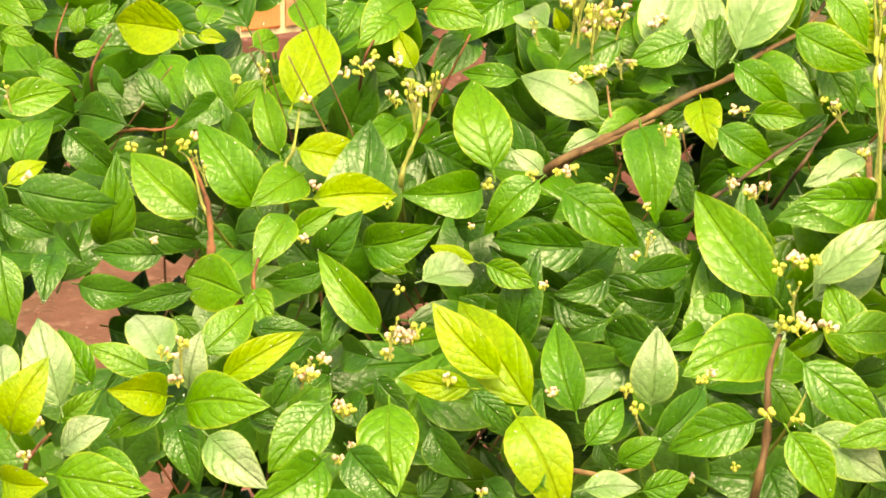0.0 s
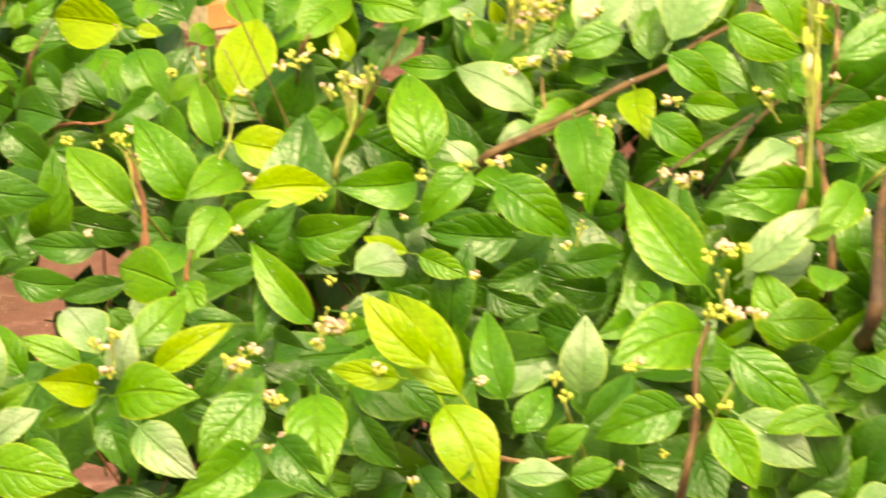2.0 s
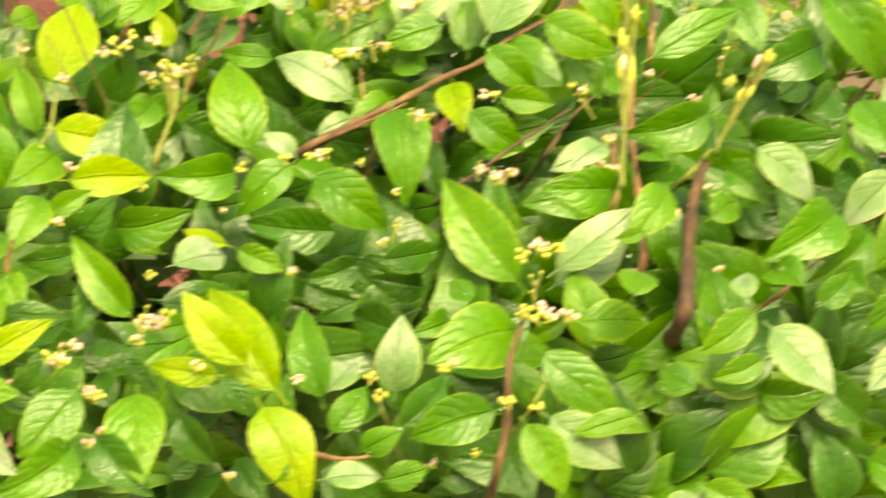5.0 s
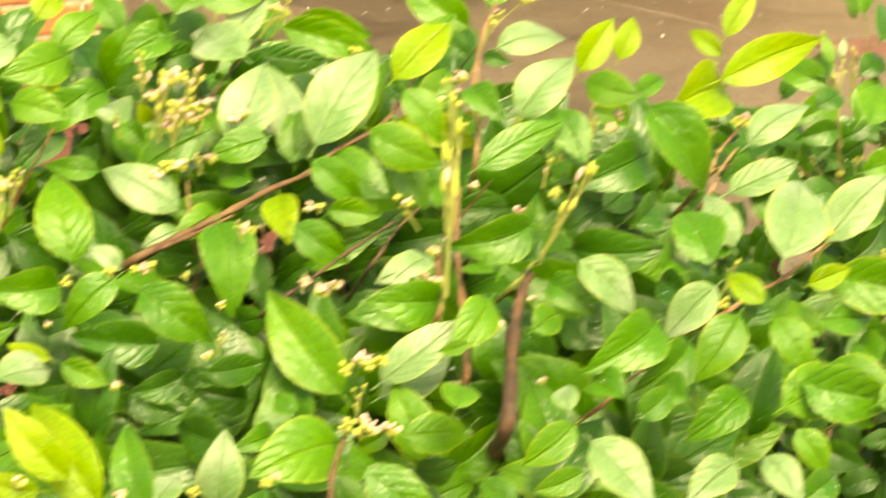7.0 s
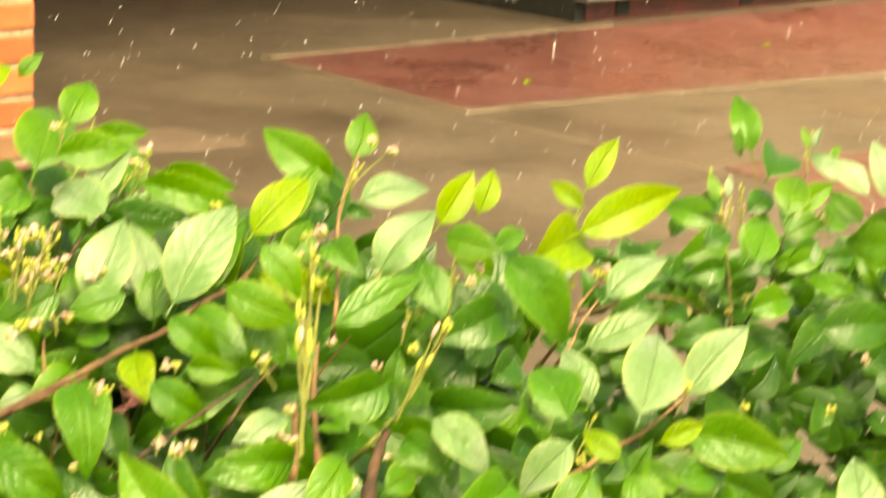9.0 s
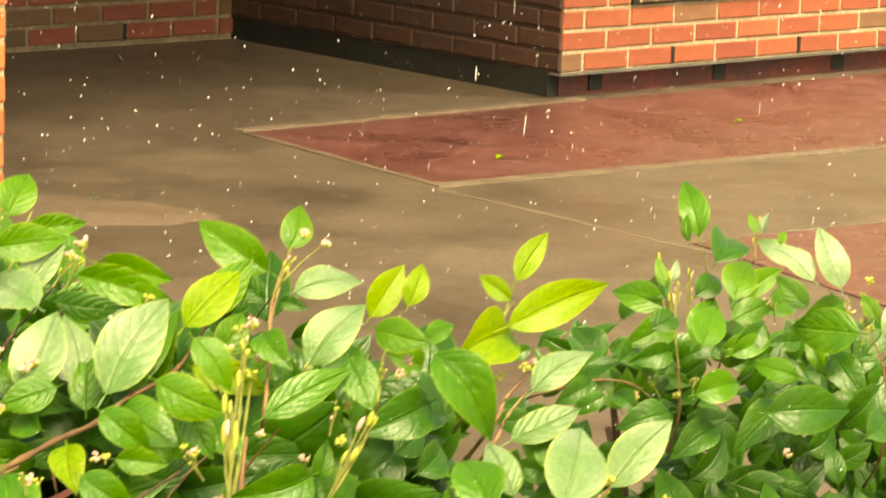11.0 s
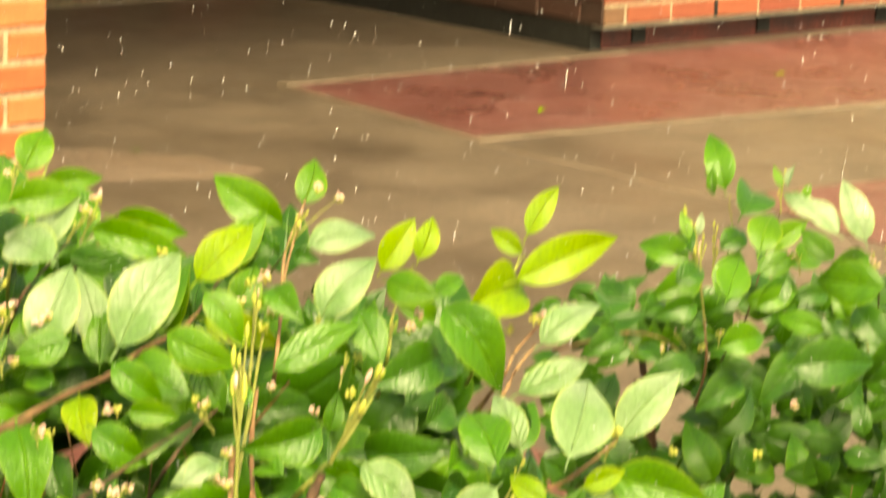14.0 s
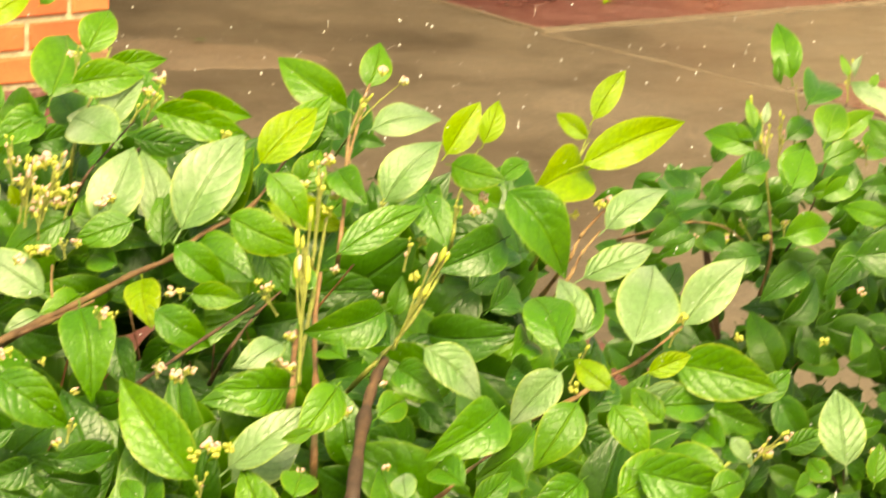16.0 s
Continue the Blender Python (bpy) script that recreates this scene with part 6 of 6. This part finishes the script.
# gaps kept open along sight lines from two camera places, where the paving shows: the eye, then slope to the side,
# slope down and half width of each
SIGHT_GAPS = (
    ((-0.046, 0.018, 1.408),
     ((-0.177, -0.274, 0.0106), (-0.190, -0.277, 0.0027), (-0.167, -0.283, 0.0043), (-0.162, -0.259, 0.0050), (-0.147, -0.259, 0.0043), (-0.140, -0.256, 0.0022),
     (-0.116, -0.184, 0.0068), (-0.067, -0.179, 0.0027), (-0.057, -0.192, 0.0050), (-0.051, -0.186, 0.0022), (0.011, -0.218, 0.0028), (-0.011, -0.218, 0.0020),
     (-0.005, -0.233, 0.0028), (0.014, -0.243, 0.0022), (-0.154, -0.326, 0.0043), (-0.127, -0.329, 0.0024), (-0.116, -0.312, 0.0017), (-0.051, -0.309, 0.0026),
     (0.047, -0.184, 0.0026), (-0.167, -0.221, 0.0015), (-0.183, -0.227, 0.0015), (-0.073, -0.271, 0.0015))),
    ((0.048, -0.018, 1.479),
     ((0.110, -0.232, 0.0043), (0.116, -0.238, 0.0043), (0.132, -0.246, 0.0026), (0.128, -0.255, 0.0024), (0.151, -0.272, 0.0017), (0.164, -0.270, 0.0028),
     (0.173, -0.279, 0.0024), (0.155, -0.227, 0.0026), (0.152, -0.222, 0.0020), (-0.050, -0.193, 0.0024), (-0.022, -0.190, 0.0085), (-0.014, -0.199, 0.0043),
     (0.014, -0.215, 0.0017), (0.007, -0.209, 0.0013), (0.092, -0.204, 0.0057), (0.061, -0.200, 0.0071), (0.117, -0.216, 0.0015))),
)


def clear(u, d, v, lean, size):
    """Whether a leaf of that length, leaning so from its base, leaves the sight lines open."""
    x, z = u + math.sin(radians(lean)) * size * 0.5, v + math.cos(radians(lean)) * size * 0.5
    return all(math.hypot((x - eu) / (d - ed) - a, (z - ev) / (d - ed) - b) > r + 0.30 * size / d for (eu, ed, ev), holes in SIGHT_GAPS for a, b, r in holes)


# ---- foliage behind and around, joined ----
def foliage(parent, name, count, seed, place, tones="DDDM", size=(0.034, 0.05)):
    """Many leaves in one mesh; place(rg) gives u, d, v or None."""
    rg = random.Random(seed)
    verts, faces, uvs, mats = [], [], [], []
    slots = "LMD"
    for _ in range(count):
        at = place(rg)
        if at is None:
            continue
        t = rg.choice(tones)
        me = SHAPES[t, rg.randrange(1, 4), rg.randrange(3)]
        long, lean = rg.uniform(*size), rg.uniform(-180, 180)
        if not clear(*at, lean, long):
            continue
        m = leaf_pose(*at, long, lean, rg.uniform(-35, 40), rg.uniform(-10, 60), rg.uniform(-35, 35))
        o = len(verts)
        verts += [m @ v.co for v in me.vertices]
        layer = me.uv_layers[0].data
        for p in me.polygons:
            faces.append([o + i for i in p.vertices])
            uvs += [tuple(layer[i].uv) for i in p.loop_indices]
            mats.append(slots.index(t))
    me = bpy.data.meshes.new(name)
    me.from_pydata(verts, [], faces)
    lay = me.uv_layers.new(name="UVMap")
    lay.data.foreach_set("uv", [c for q in uvs for c in q])
    for t in slots:
        me.materials.append(TONES[t])
    me.polygons.foreach_set("material_index", mats)
    me.polygons.foreach_set("use_smooth", [True] * len(faces))
    ob = new(name, me)
    ob.parent = parent
    return tagged(ob, kind="stuff")


def thicket(u0, u1, d0, d1, drop, low, power=1.3):
    """A place below the hedge's top, which falls off with depth."""
    def place(rg):
        u, d = rg.uniform(u0, u1), rg.uniform(d0, d1)
        top = 1.44 - drop * d
        v = top - (top - low) * rg.random() ** power
        return (u, d, v)
    return place


# single leaves of the middle layer
def scatter(parent, count, a0, a1, b0, b1, behind, tones, size=(34, 52)):
    """Leaves a little behind the hedge's face."""
    while count:
        a, b = pick.uniform(a0, a1), pick.uniform(b0, b1)
        d = (1.30 if parent is far else max(1.2, 1.98 + 2.51 * b)) + pick.uniform(behind, behind + 0.13)
        long, lean = pick.uniform(*size), pick.uniform(-150, 150)
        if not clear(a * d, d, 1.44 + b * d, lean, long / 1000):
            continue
        leaf(parent, pick.choice(tones), a * d, d, 1.44 + b * d, long, lean, pick.uniform(-20, 32), pick.uniform(-5, 45), pick.uniform(-30, 30), pick.uniform(0.42, 0.64))
        count -= 1


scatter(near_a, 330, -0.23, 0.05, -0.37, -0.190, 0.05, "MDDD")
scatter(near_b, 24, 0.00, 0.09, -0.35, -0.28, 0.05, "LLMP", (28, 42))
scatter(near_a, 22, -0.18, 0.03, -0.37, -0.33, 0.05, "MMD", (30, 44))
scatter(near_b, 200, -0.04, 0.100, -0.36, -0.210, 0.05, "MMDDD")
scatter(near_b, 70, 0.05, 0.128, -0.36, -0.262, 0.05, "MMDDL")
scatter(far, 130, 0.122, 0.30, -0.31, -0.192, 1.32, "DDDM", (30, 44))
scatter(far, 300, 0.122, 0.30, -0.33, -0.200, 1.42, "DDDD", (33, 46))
# inner layers take mostly the dark tone, which stands in for shade there
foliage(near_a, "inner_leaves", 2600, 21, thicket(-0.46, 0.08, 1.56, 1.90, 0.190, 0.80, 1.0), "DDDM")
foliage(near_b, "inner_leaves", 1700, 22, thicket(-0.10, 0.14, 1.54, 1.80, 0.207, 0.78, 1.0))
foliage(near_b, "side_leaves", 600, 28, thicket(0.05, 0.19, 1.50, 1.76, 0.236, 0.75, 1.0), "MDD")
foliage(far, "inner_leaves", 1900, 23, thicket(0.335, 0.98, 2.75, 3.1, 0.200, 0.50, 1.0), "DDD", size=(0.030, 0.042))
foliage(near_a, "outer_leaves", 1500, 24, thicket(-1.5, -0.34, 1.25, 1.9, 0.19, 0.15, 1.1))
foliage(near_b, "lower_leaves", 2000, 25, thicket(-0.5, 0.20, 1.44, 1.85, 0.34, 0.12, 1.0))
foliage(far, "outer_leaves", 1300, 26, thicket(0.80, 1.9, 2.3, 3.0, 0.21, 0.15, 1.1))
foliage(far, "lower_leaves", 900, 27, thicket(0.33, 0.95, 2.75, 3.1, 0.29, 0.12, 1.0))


# thin twigs that run up between the leaves
for parent, count, a0, a1 in ((near_a, 34, -0.20, 0.03), (near_b, 18, -0.02, 0.08), (far, 16, 0.135, 0.28)):
    for _ in range(count):
        a, b = pick.uniform(a0, a1), pick.uniform(-0.36, -0.225)
        d = (2.72 if parent is far else 1.42) + pick.uniform(0.0, 0.08)
        b = max(b, -0.29) if parent is far else b
        s, h = pick.uniform(-0.05, 0.06), pick.uniform(0.04, 0.085)
        u, v = a * d, 1.44 + b * d
        stem(parent, pick.choice(("brown", "dark", "red", "brown")), pick.uniform(1.0, 1.9), (u - s * 0.6, d + 0.03, v - h), (u - s * 0.2, d + 0.01, v - h * 0.3), (u + s * 0.5, d - 0.01, v + h * 0.7))


def limb(parent, mm, *points):
    bm = bmesh.new()
    tube(bm, points, mm / 1000, mm / 2500, 8)
    return part("limb", bm, BARKS["dark"], parent, "woody grey-brown limb", smooth=True)


for parent, roots in ((near_a, ((-1.2, 1.6), (-0.8, 1.6), (-0.4, 1.6), (-0.2, 1.6), (-0.02, 1.62))), (near_b, ((0.02, 1.6), (0.09, 1.6))), (far, ((0.5, 2.9), (0.8, 2.9), (1.2, 2.7), (1.6, 2.7)))):
    for k, (u, d) in enumerate(roots):
        for j in range(3):
            s = pick.uniform(-0.16, 0.16)
            limb(parent, 8 - 2 * j, (u, d, -0.03), (u + s * 0.3, d + pick.uniform(-0.03, 0.03), 0.35), (u + s * 0.8, d - 0.02 * j, 0.6), (u + s * 1.3, d - 0.03, 0.84 - 0.05 * j))

bed = slab("planting_bed", SOIL, -2.4, 1.1, -0.02, 2.4, 3.2, 0.03, bevel=0.01)
bed.matrix_basis = HEDGE
tagged(bed, "dark soil bed under the hedge", "planting bed", kind="structure")

# a few fallen leaves and crumbs on the paving
for k, (x, y, a, tone) in enumerate(((0.134, -0.681, 40, "Y"), (-0.988, -0.811, 110, "Y"), (-2.388, -0.813, 15, "D"), (1.1, -0.5, 80, "L"))):
    ob = new("fallen_leaf", SHAPES[tone, 3, k % 3])
    ob.matrix_basis = pose(x, y, 0.012, pick.uniform(-6, 6), pick.uniform(-8, 8), a) @ Matrix.Diagonal((0.04, 0.04, 0.04, 1))
    tagged(ob, "small fallen leaf lying flat on wet paving", "leaf", "fallen leaves")

# rain in the air
WATER, _n, _l, _b = material("rain_water", 0.08)
_b.inputs["Base Color"].default_value, _b.inputs["Transmission Weight"].default_value, _b.inputs["IOR"].default_value = (0.95, 0.95, 0.93, 1), 0.5, 1.33
rg = random.Random(5)
bm = bmesh.new()
bmesh.ops.create_icosphere(bm, subdivisions=1, radius=1.0)
ball_v, ball_f = [v.co.copy() for v in bm.verts], [[v.index for v in f.verts] for f in bm.faces]
bm.free()
verts, faces = [], []
for _ in range(13000):
    d = 0.8 + 10.2 * rg.random() ** 1.15
    at = HEDGE @ Vector((rg.uniform(-0.34, 0.36) * d, d, 1.44 - d * rg.uniform(0.02, 0.38)))
    if at.z < 0.05 or at.y > -0.1 or (d < 1.5 and rg.random() < 0.7):
        continue
    r = (0.00024 if d > 2.0 else 0.00019) * d ** 0.8 * (0.35 + 1.25 * rg.random() ** 3)
    tall = rg.uniform(9, 22) if rg.random() < 0.022 else rg.uniform(1.0, 2.4)
    lean = rg.uniform(0.0, 0.22)
    o = len(verts)
    verts += [at + Vector((c.x * r + c.z * r * tall * lean, c.y * r, c.z * r * tall)) for c in ball_v]
    faces += [[o + i for i in f] for f in ball_f]
me = bpy.data.meshes.new("raindrops")
me.from_pydata(verts, [], faces)
me.polygons.foreach_set("use_smooth", [True] * len(faces))
me.materials.append(WATER)
tagged(new("raindrops", me), "falling drops of clear rain in the air", "rain", kind="stuff")

# beads of rain standing on the leaves
for top in (near_a, near_b, far):
    verts, faces = [], []
    for ob in [c for c in top.children if c.name.split(".")[0] == "leaf"]:
        for p in rg.sample(list(ob.data.polygons)[:60], 4):
            if p.area < 1e-4:
                continue
            at = ob.matrix_basis @ p.center
            r = rg.choice((0.00014, 0.00018, 0.00022, 0.00026, 0.00036))
            o = len(verts)
            verts += [at + c * r for c in ball_v]
            faces += [[o + i for i in f] for f in ball_f]
    me = bpy.data.meshes.new("rain_film")
    me.from_pydata(verts, [], faces)
    me.polygons.foreach_set("use_smooth", [True] * len(faces))
    me.materials.append(WATER)
    ob = new("rain_film", me)
    ob.parent = top
    tagged(ob, "clear beads of rain on leaves", kind="stuff")
